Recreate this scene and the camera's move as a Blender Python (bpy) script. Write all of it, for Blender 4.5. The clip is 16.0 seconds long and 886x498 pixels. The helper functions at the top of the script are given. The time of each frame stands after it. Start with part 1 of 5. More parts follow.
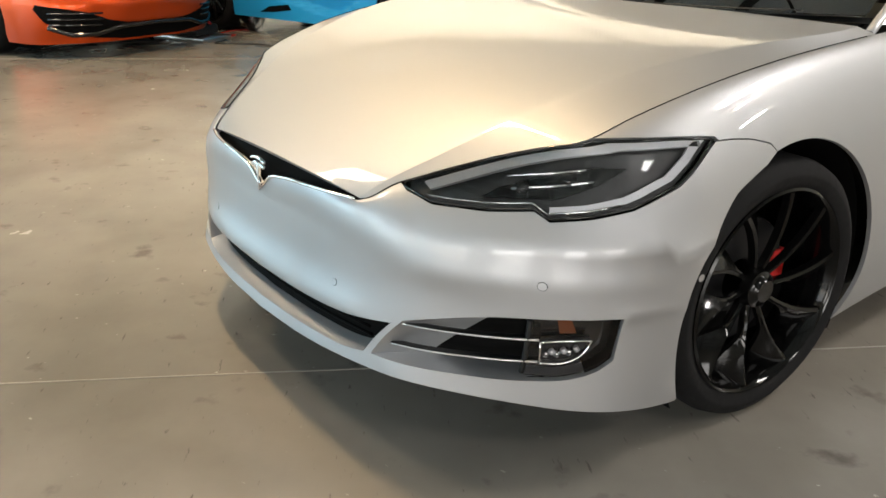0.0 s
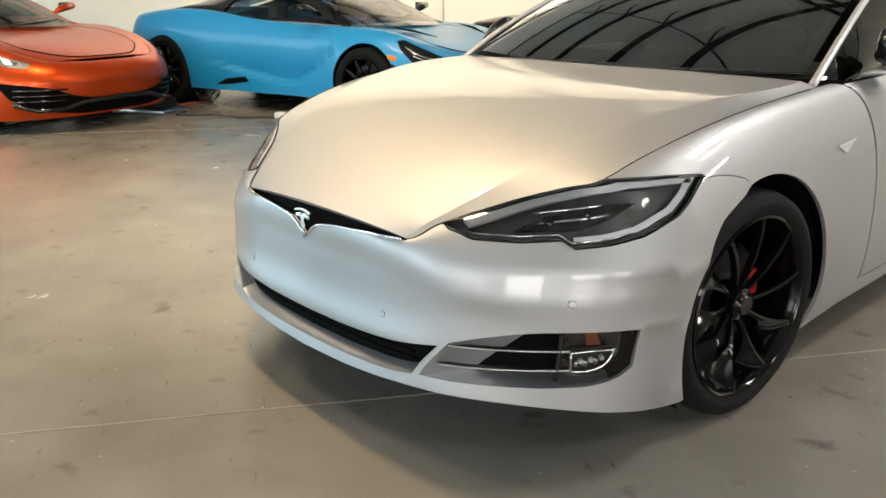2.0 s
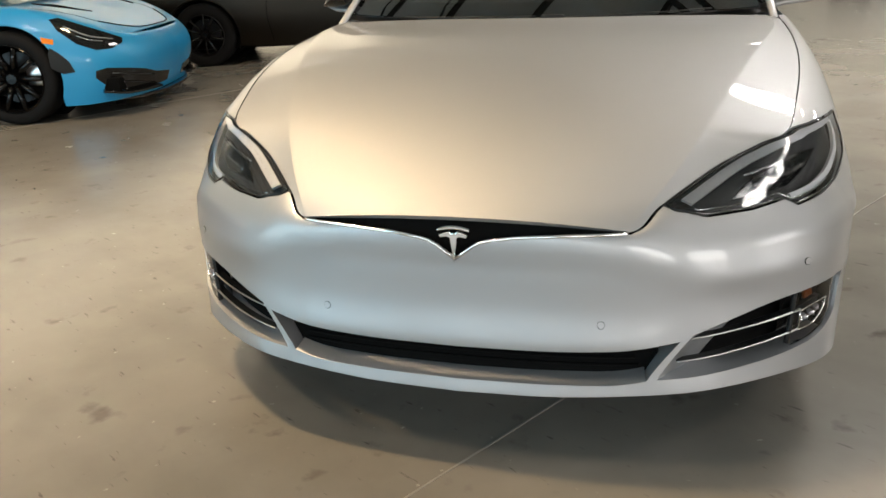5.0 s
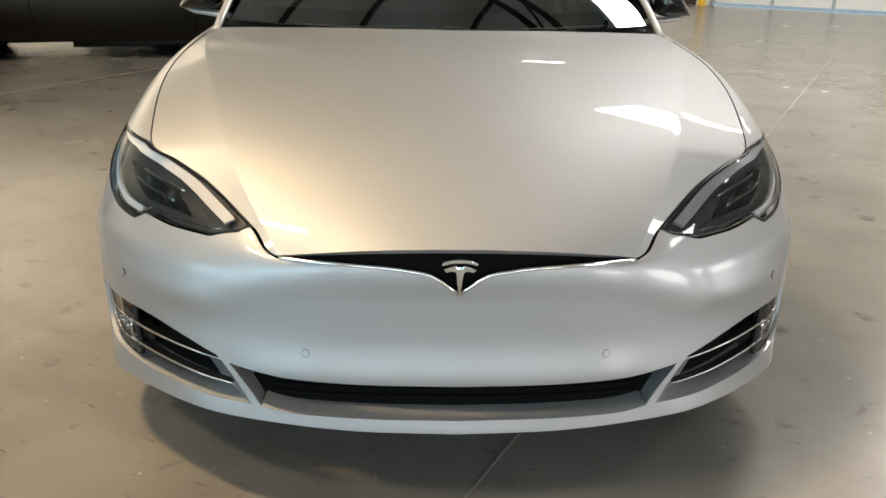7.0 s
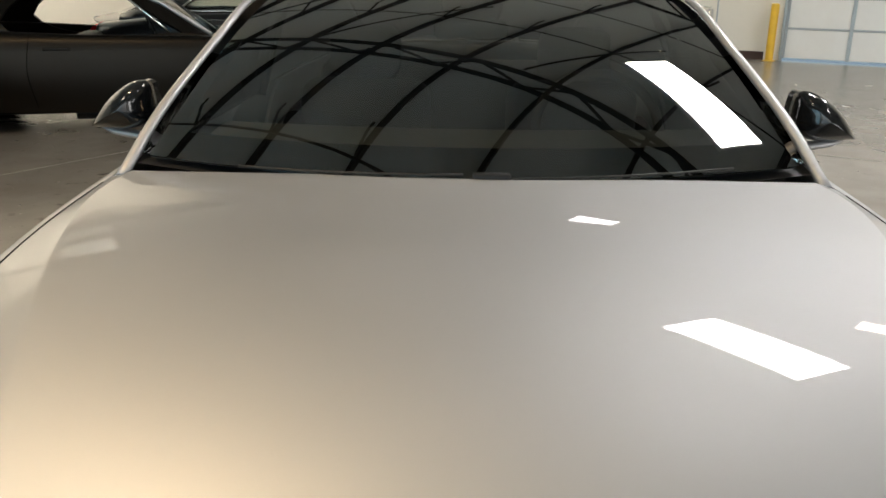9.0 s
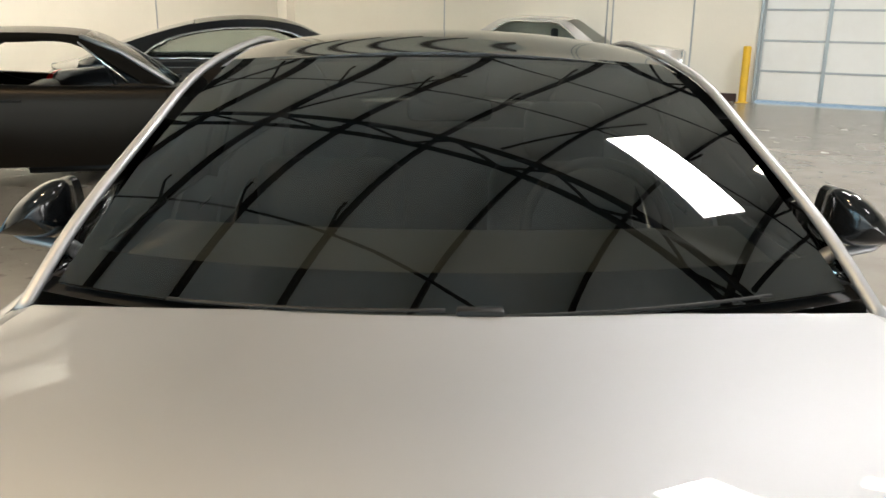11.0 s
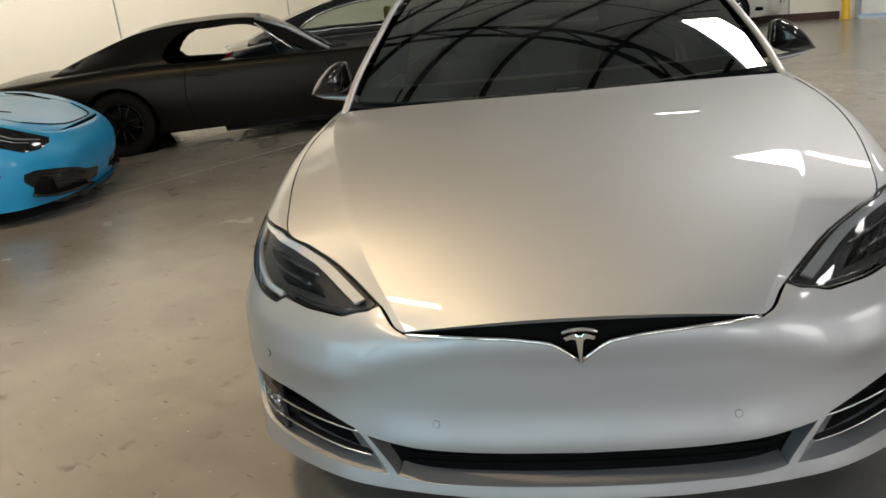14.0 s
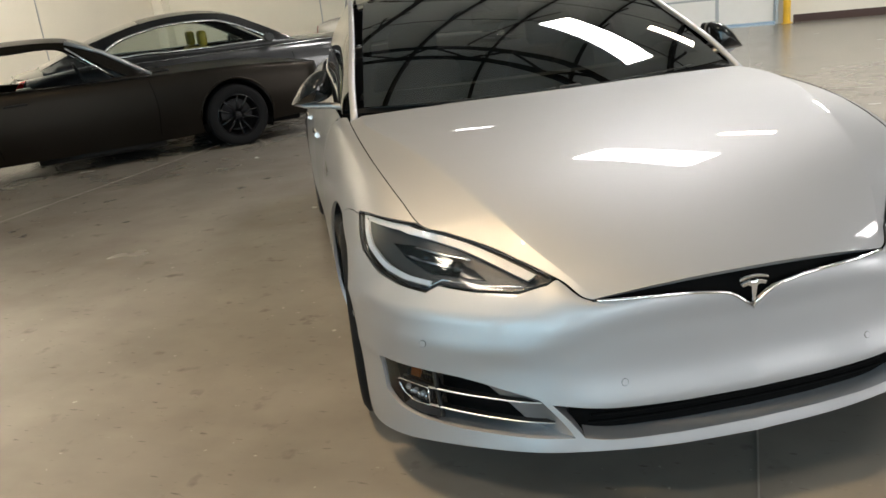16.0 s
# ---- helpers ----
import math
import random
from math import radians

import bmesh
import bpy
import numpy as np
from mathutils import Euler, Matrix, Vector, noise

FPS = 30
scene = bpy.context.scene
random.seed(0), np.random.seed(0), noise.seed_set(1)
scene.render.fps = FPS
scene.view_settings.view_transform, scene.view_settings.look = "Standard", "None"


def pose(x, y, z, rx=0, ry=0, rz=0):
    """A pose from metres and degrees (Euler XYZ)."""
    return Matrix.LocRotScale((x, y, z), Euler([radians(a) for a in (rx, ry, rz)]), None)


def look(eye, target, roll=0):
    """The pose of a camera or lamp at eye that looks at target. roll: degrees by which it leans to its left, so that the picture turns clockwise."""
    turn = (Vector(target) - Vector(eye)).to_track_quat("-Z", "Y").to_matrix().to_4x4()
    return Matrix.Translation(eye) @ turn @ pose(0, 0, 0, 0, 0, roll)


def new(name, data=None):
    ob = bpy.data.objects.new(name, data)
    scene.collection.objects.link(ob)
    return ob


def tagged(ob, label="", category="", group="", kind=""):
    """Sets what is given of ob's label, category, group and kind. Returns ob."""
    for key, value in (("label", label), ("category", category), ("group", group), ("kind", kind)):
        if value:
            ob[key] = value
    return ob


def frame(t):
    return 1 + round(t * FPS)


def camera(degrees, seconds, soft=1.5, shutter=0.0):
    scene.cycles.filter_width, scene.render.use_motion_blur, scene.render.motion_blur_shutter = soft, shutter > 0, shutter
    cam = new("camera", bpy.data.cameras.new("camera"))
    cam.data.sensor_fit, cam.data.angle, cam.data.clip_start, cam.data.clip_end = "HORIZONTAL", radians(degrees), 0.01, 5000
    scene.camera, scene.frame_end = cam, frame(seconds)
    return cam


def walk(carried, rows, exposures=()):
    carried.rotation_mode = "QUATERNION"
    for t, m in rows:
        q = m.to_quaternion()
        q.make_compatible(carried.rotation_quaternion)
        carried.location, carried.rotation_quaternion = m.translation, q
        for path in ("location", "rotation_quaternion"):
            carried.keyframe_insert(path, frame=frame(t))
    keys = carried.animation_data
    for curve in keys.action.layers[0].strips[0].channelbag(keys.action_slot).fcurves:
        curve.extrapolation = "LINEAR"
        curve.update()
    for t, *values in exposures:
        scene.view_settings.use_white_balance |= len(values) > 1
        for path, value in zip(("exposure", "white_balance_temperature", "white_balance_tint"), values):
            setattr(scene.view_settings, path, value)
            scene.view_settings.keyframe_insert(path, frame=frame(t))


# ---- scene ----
from mathutils.geometry import delaunay_2d_cdt

cam = camera(57.0, 16.0, soft=1.6)
PATH = [
    (0, (1.959, -0.898, 1.237), (0.496, 0.243, 0.491), 1.1),
    (0.5, (2.017, -0.905, 1.238), (0.47, 0.096, 0.461), -0.5),
    (1, (2.09, -1.059, 1.263), (0.529, -0.031, 0.551), -1.2),
    (1.5, (2.148, -1.192, 1.272), (0.632, -0.057, 0.63), -1.3),
    (2, (2.031, -1.295, 1.267), (0.627, -0.004, 0.667), -0.0),
    (2.5, (1.851, -1.386, 1.26), (0.619, 0.074, 0.668), -0.2),
    (3, (1.63, -1.508, 1.284), (0.618, 0.091, 0.637), -1.0),
    (3.5, (1.373, -1.616, 1.29), (0.489, 0.046, 0.615), -0.9),
    (4, (1.014, -1.653, 1.274), (0.213, 0.041, 0.574), -1.8),
    (4.2, (0.899, -1.679, 1.272), (0.141, 0.032, 0.565), -1.9),
    (6.3, (-0.019, -1.815, 1.328), (-0.04, 0.057, 0.626), -0.8),
    (6.5, (-0.053, -1.803, 1.331), (-0.02, 0.067, 0.621), 0.2),
    (7, (-0.11, -1.662, 1.314), (-0.03, 0.203, 0.597), 1.2),
    (7.5, (-0.079, -1.385, 1.329), (-0.026, 0.477, 0.603), 1.0),
    (8, (-0.078, -1.079, 1.348), (-0.066, 0.793, 0.643), 1.0),
    (8.5, (-0.059, -0.726, 1.384), (-0.077, 1.164, 0.73), 0.5),
    (9, (-0.03, -0.417, 1.416), (-0.065, 1.484, 0.796), 0.8),
    (9.5, (-0.073, -0.183, 1.479), (-0.09, 1.724, 0.877), 0.6),
    (10, (-0.071, 0.038, 1.509), (-0.051, 1.948, 0.916), 0.9),
    (10.2, (-0.053, 0.11, 1.518), (-0.024, 2.023, 0.934), 1.1),
    (12.3, (-0.04, -0.714, 1.485), (-0.036, 1.224, 0.991), -0.1),
    (12.5, (-0.019, -0.867, 1.466), (-0.027, 1.065, 0.948), -0.3),
    (13, (-0.011, -1.203, 1.465), (-0.101, 0.719, 0.918), -2.5),
    (13.5, (0.028, -1.463, 1.41), (-0.224, 0.445, 0.865), -4.8),
    (14, (-0.041, -1.702, 1.393), (-0.313, 0.187, 0.795), -6.2),
    (14.5, (-0.233, -1.891, 1.394), (-0.381, -0.004, 0.746), -7.3),
    (15, (-0.485, -1.865, 1.37), (-0.472, 0.025, 0.716), -9.9),
    (15.5, (-0.775, -1.792, 1.394), (-0.647, 0.1, 0.758), -10.4),
    (16, (-1.089, -1.775, 1.411), (-0.77, 0.108, 0.815), -6.4),
]
walk(cam, [(t, look(eye, target, roll)) for t, eye, target, roll in PATH],
     [(0, .64, 6500, 10), (2, .58, 6500, 10), (3, .47, 6500, 10), (4.2, .42, 6500, 10), (6.3, .45, 6450, 10), (7.5, .33, 6350, 10), (8.5, .15, 6350, 10), (9, .17, 6250, 10), (9.5, .40, 6200, 10), (10.2, .66, 6200, 10), (12.3, .23, 6350, 10), (13.5, 0.0, 6350, 10), (14.5, .14, 6300, 10), (16, .32, 6250, 10)])

# ---- world and light ----
# The hall stands askew to the white car: its walls run along E1 and E2.
HALL = pose(0, 0, 0, 0, 0, -31)
world = bpy.data.worlds.new("sky")
scene.world = world
world.use_nodes = True
sky = world.node_tree.nodes.new("ShaderNodeTexSky")
sky.sky_type, sky.sun_disc, sky.sun_elevation, sky.sun_rotation = "NISHITA", False, radians(40), radians(200)
world.node_tree.nodes["Background"].inputs[1].default_value = 0.12
world.node_tree.links.new(sky.outputs[0], world.node_tree.nodes["Background"].inputs[0])
scene.view_settings.exposure = 0.0


def lamp(name, m, size, size_y, watts, colour, spread=180):
    data = bpy.data.lights.new(name, "AREA")
    data.shape, data.size, data.size_y, data.energy, data.color = "RECTANGLE", size, size_y, watts, colour
    data.spread = radians(spread)
    ob = new(name, data)
    ob.matrix_world = m
    return ob


WARM, NEUTRAL, COOL = (1.0, 0.83, 0.62), (1.0, 0.95, 0.90), (0.40, 0.80, 1.0)
SOFT = (1.0, 0.90, 0.77)
SKYLIT = (0.52, 0.86, 1.0)
DAYLIGHT = (0.76, 0.93, 1.0)
AMBER_LIGHT = (1.0, 0.715, 0.40)
CEIL = 7.4
# High-bay fittings and added fill lamps: x, y, length, width, turn, watts, colour, tilt
FITTINGS = [
    (3.25, 5.5, 2.05, 0.85, -56, 150, NEUTRAL, 0),
    (2.7, 14.6, 0.9, 0.5, -31, 70, NEUTRAL, 0),
    (5.2, 6.3, 0.9, 0.35, -31, 50, WARM, 0),
    (-2.65, 0.4, 0.9, 0.32, -15, 150, AMBER_LIGHT, 0),
    # added warm fill for the floor and cars on the left
    (-5.0, -2.0, 1.6, 0.9, -31, 90, WARM, 0),
    # two tilted washers, unseen and added to brighten the left wall
    (-8.4, 7.4, 1.4, 7.0, -31, 80, SOFT, 78),
    (-4.6, 13.6, 1.4, 5.0, -31, 80, SOFT, 78),
    # added fill for the far right of the floor
    (9.0, 9.5, 1.2, 0.6, -31, 280, NEUTRAL, 0),
    (7.6, 0.3, 1.4, 0.9, -31, 60, NEUTRAL, 0),
]
for x, y, a, b, turn, watts, colour, tilt in FITTINGS:
    lamp("fitting_light", pose(x, y, CEIL - 0.92, 0, tilt, turn) @ pose(0, 0, -0.01), a, b, watts, colour, 180 if tilt or x > 7 else 100 if x < -5 else 125)
# lamps in four unseen bays behind the camera, most added as fill light
BAYS = (-8.0, -1.0, 6.0, 12.5)
for x, watts, colour in zip(BAYS, (215, 215, 190, 210), (SKYLIT, COOL, DAYLIGHT, NEUTRAL)):
    lamp("bay_daylight_fill", HALL @ pose(x, -11.9, 2.2, 90, 0, 0), 6.0, 4.0, watts, colour)

# unseen openings with lamps, added to brighten the white car's left flank
EAST_FILL_BAYS = (-7.5, -0.5, 6.5)
for y, watts in zip(EAST_FILL_BAYS, (330, 330, 250)):
    lamp("bay_daylight_fill", HALL @ pose(15.9, y, 1.75, 90, 0, 90), 3.8, 3.1, watts, NEUTRAL)

# ---- materials ----
def material(name, colour, rough=0.5, metal=0.0, coat=0.0, coat_rough=0.03, scale=0.0, vary=0.0, bump=0.0, fine=0.0,
             emit=None, strength=0.0, alpha=1.0, transmit=0.0, spec=0.5, dirt=None, dirt_scale=1.2, dirt_amount=0.0, random_tone=0.0):
    """Principled surface with grain (scale, vary, bump) and larger stains (dirt)."""
    m = bpy.data.materials.new(name)
    m.use_nodes = True
    nodes, links = m.node_tree.nodes, m.node_tree.links
    p = nodes["Principled BSDF"]
    p.inputs["Base Color"].default_value = (*colour, 1)
    p.inputs["Roughness"].default_value = rough
    p.inputs["Metallic"].default_value = metal
    p.inputs["Coat Weight"].default_value = coat
    p.inputs["Coat Roughness"].default_value = coat_rough
    p.inputs["Specular IOR Level"].default_value = spec
    p.inputs["Transmission Weight"].default_value = transmit
    p.inputs["Alpha"].default_value = alpha
    if emit:
        p.inputs["Emission Color"].default_value = (*emit, 1)
        p.inputs["Emission Strength"].default_value = strength
    colour_out = None
    where = nodes.new("ShaderNodeTexCoord")
    if scale:
        grain = nodes.new("ShaderNodeTexNoise")
        grain.inputs["Scale"].default_value, grain.inputs["Detail"].default_value = scale, 6
        links.new(where.outputs["Object"], grain.inputs["Vector"])
        if vary:
            ramp = nodes.new("ShaderNodeMix")
            ramp.data_type = "RGBA"
            ramp.inputs[6].default_value = (*[c * (1 - vary) for c in colour], 1)
            ramp.inputs[7].default_value = (*[min(1, c * (1 + vary)) for c in colour], 1)
            links.new(grain.outputs["Fac"], ramp.inputs[0])
            colour_out = ramp.outputs[2]
        if bump:
            b = nodes.new("ShaderNodeBump")
            b.inputs["Strength"].default_value, b.inputs["Distance"].default_value = bump, 0.004
            links.new(grain.outputs["Fac"], b.inputs["Height"])
            links.new(b.outputs[0], p.inputs["Normal"])
        span = nodes.new("ShaderNodeMapRange")
        span.inputs[3].default_value, span.inputs[4].default_value = rough * 0.85, min(1, rough * 1.2)
        links.new(grain.outputs["Fac"], span.inputs[0])
        links.new(span.outputs[0], p.inputs["Roughness"])
    if dirt:
        stain = nodes.new("ShaderNodeTexNoise")
        stain.inputs["Scale"].default_value, stain.inputs["Detail"].default_value, stain.inputs["Roughness"].default_value = dirt_scale, 8, 0.62
        links.new(where.outputs["Object"], stain.inputs["Vector"])
        lim = nodes.new("ShaderNodeMapRange")
        lim.inputs[1].default_value, lim.inputs[2].default_value, lim.inputs[4].default_value = 0.42, 0.75, dirt_amount
        links.new(stain.outputs["Fac"], lim.inputs[0])
        mix = nodes.new("ShaderNodeMix")
        mix.data_type = "RGBA"
        links.new(lim.outputs[0], mix.inputs[0])
        mix.inputs[6].default_value, mix.inputs[7].default_value = (*colour, 1), (*dirt, 1)
        if colour_out:
            links.new(colour_out, mix.inputs[6])
        colour_out = mix.outputs[2]
    if colour_out:
        links.new(colour_out, p.inputs["Base Color"])
    return m


def car_paint(name, colour, metal, rough, flake=0.0, coat=1.0):
    """Metallic base coat with flakes under a clear coat."""
    m = material(name, colour, rough, metal, coat=coat, coat_rough=0.015, scale=1.7, vary=0.02)
    nodes, links = m.node_tree.nodes, m.node_tree.links
    if flake:
        cells, where = nodes.new("ShaderNodeTexVoronoi"), nodes.new("ShaderNodeTexCoord")
        cells.inputs["Scale"].default_value = 900
        links.new(where.outputs["Object"], cells.inputs["Vector"])
        b = nodes.new("ShaderNodeBump")
        b.inputs["Strength"].default_value, b.inputs["Distance"].default_value = flake, 0.001
        links.new(cells.outputs["Color"], b.inputs["Height"])
        links.new(b.outputs[0], nodes["Principled BSDF"].inputs["Normal"])
    return m


SILVER = car_paint("pearl_silver_paint", (0.39, 0.397, 0.410), 0.92, 0.55, coat=0.65)
BLUE = car_paint("sky_blue_paint", (0.009, 0.25, 0.52), 0.0, 0.45, coat=0.3)
ORANGE = car_paint("burnt_orange_paint", (0.52, 0.055, 0.002), 0.75, 0.36, coat=0.35)
MATT = material("matt_bronze_grey_paint", (0.0220, 0.0190, 0.0158), 0.36, 0.9, spec=0.2, scale=3, vary=0.08)
BLACK = car_paint("black_paint", (0.004, 0.004, 0.005), 0.0, 0.3, coat=0.5)
CHAMPAGNE = car_paint("light_silver_paint", (0.62, 0.6, 0.57), 0.5, 0.32)
GLOSS_BLACK = material("gloss_black", (0.006, 0.006, 0.006), 0.08, spec=0.5)
PLASTIC = material("black_plastic", (0.008, 0.008, 0.008), 0.5, spec=0.25, scale=200, vary=0.2, bump=0.1)
# near-black: black inner parts, and recesses whose shade is put into the colour
VOID = material("black_recess_shade", (0.003, 0.003, 0.003), 0.8, spec=0.05)
CHROME = material("chrome", (0.8, 0.8, 0.8), 0.07, 1.0)
ALU = material("satin_aluminium", (0.55, 0.55, 0.55), 0.28, 1.0)
RUBBER = material("tyre_rubber", (0.006, 0.006, 0.0065), 0.75, spec=0.15, scale=60, vary=0.25, bump=0.15)
RIM = material("gloss_black_alloy", (0.0025, 0.0025, 0.0025), 0.09, 0.0, spec=0.25)
GREYRIM = material("dark_alloy", (0.008, 0.008, 0.009), 0.25, 0.1, spec=0.3)
CALIPER = material("red_caliper", (0.55, 0.012, 0.012), 0.35)
STEEL = material("brake_steel", (0.03, 0.03, 0.032), 0.4, 0.8)
CARBON = material("carbon_fibre", (0.006, 0.0065, 0.007), 0.12, spec=0.4, scale=160, vary=0.5)
AMBER = material("amber_lens", (0.8, 0.22, 0.02), 0.15, coat=0.5)
REDLENS = material("red_lens", (0.55, 0.01, 0.015), 0.12, coat=0.6)
LEATHER = material("dark_leather", (0.02, 0.02, 0.021), 0.55, scale=90, vary=0.2, bump=0.2)
TAN = material("yellow_leather", (0.42, 0.33, 0.04), 0.5, scale=90, vary=0.15, bump=0.2)
DIFFUSER_STRIP = material("light_guide", (0.70, 0.70, 0.72), 0.35, coat=0.3)
LAMP_DARK = material("lamp_bezel", (0.06, 0.06, 0.06), 0.35, 0.3, spec=0.4)
DULL_AMBER = material("dull_amber", (.16, .042, .01), .2)
LAMP_SILVER = material("lamp_reflector", (0.80, 0.80, 0.81), 0.22, 0.45)
LAMP_GREY = material("lamp_housing", (0.26, 0.26, 0.265), 0.25, 0.6)


def glass(name, colour, rough=0.0, clear=1.0):
    """Thin tinted pane: gloss over a see-through tint."""
    m = bpy.data.materials.new(name)
    m.use_nodes = True
    nodes, links = m.node_tree.nodes, m.node_tree.links
    nodes.remove(nodes["Principled BSDF"])
    tint, gloss, mix, fres = (nodes.new(k) for k in ("ShaderNodeBsdfTransparent", "ShaderNodeBsdfGlossy", "ShaderNodeMixShader", "ShaderNodeFresnel"))
    tint.inputs[0].default_value = (*colour, 1)
    gloss.inputs["Roughness"].default_value = rough
    fres.inputs[0].default_value = 1.5
    lift = nodes.new("ShaderNodeMath")
    lift.operation, lift.use_clamp = "MULTIPLY", True
    lift.inputs[1].default_value = clear
    links.new(fres.outputs[0], lift.inputs[0])
    links.new(lift.outputs[0], mix.inputs[0])
    links.new(tint.outputs[0], mix.inputs[1])
    links.new(gloss.outputs[0], mix.inputs[2])
    links.new(mix.outputs[0], nodes["Material Output"].inputs[0])
    return m


WINDSCREEN = glass("windscreen_glass", (0.38, 0.40, 0.38), clear=2.9)
DARK_GLASS = glass("dark_tinted_glass", (0.04, 0.045, 0.045), clear=1.6)
LENS = glass("clear_lens", (0.93, 0.94, 0.96), clear=0.9)
CLEAR = glass("clear_glass", (0.75, 0.8, 0.78), clear=1.0)

# ---- building tools ----
def spline(ts, pts):
    """Smooth curve through a few points."""
    ts, pts = np.asarray(ts, float), np.asarray(pts, float)
    d = np.diff(pts, axis=0) / np.diff(ts)[:, None]
    gaps = np.diff(ts)[:, None]
    m = np.vstack([d[:1], (d[1:] * gaps[:-1] + d[:-1] * gaps[1:]) / (gaps[:-1] + gaps[1:]), d[-1:]])

    def at(t):
        t = np.atleast_1d(np.asarray(t, float))
        i = np.clip(np.searchsorted(ts, t) - 1, 0, len(ts) - 2)
        h = (ts[i + 1] - ts[i])[:, None]
        u = (t - ts[i])[:, None] / h
        return ((2 * u**3 - 3 * u**2 + 1) * pts[i] + (u**3 - 2 * u**2 + u) * h * m[i]
                + (3 * u**2 - 2 * u**3) * pts[i + 1] + (u**3 - u**2) * h * m[i + 1])
    return at


def even(n, *pts):
    """Points spaced along a smooth open line through a few corners in a plane."""
    p = np.asarray(pts, float)
    t = np.r_[0, np.cumsum(np.linalg.norm(np.diff(p, axis=0), axis=1))]
    return spline(t, p)(np.linspace(0, t[-1], n))


def straight(n, a, b):
    return np.linspace(np.asarray(a, float), np.asarray(b, float), n)


class Shell:
    """Vertices, faces and true normals of a curved sheet, with turned-in edges."""

    def __init__(self):
        self.v, self.f, self.n = [], [], []

    def add(self, v, f, n):
        base = len(self.v)
        self.v += [tuple(p) for p in v]
        self.n += [tuple(p) for p in n]
        self.f += [tuple(base + i for i in face) for face in f]
        return self

    def mesh(self, name, flip=False):
        v, n = np.array(self.v), np.array(self.n)
        f = [face[::-1] for face in self.f] if flip else self.f
        me = bpy.data.meshes.new(name)
        me.from_pydata(v.tolist(), [], [list(map(int, face)) for face in f])
        me.polygons.foreach_set("use_smooth", [True] * len(me.polygons))
        me.normals_split_custom_set_from_vertices(n.tolist())
        return me


def slopes(fn, a, b, step=(1e-3, 1e-3), outward=None):
    da = fn(a + step[0], b) - fn(a - step[0], b)
    db = fn(a, b + step[1]) - fn(a, b - step[1])
    n = np.cross(da, db)
    n /= np.maximum(np.linalg.norm(n, axis=1, keepdims=True), 1e-12)
    if outward is not None:
        ref = np.asarray(outward, float)
        mean = n.mean(0)
        if mean @ ref < 0:
            n = -n
    return n


def face_out(v, faces, n):
    """Wind each face to agree with its normals."""
    out = []
    for face in faces:
        a, b, c = (v[i] for i in face[:3])
        out.append(face if np.cross(b - a, c - a) @ n[list(face[:3])].mean(0) >= 0 else face[::-1])
    return out


def edge_turn(shell, v, n, loop, depth):
    """Turn the edge of a sheet inward by depth, so that it shows its thickness."""
    p, q = v[loop], v[loop] - n[loop] * depth
    ring = np.roll(p, -1, 0) - np.roll(p, 1, 0)
    side = np.cross(ring, n[loop])
    side /= np.maximum(np.linalg.norm(side, axis=1, keepdims=True), 1e-12)
    if (side * (p - p.mean(0))).sum() < 0:
        side = -side
    k = len(loop)
    faces = [(i, (i + 1) % k, k + (i + 1) % k, k + i) for i in range(k)]
    vv, nn = np.vstack([p, q]), np.vstack([side, side])
    shell.add(vv, face_out(vv, faces, nn), nn)


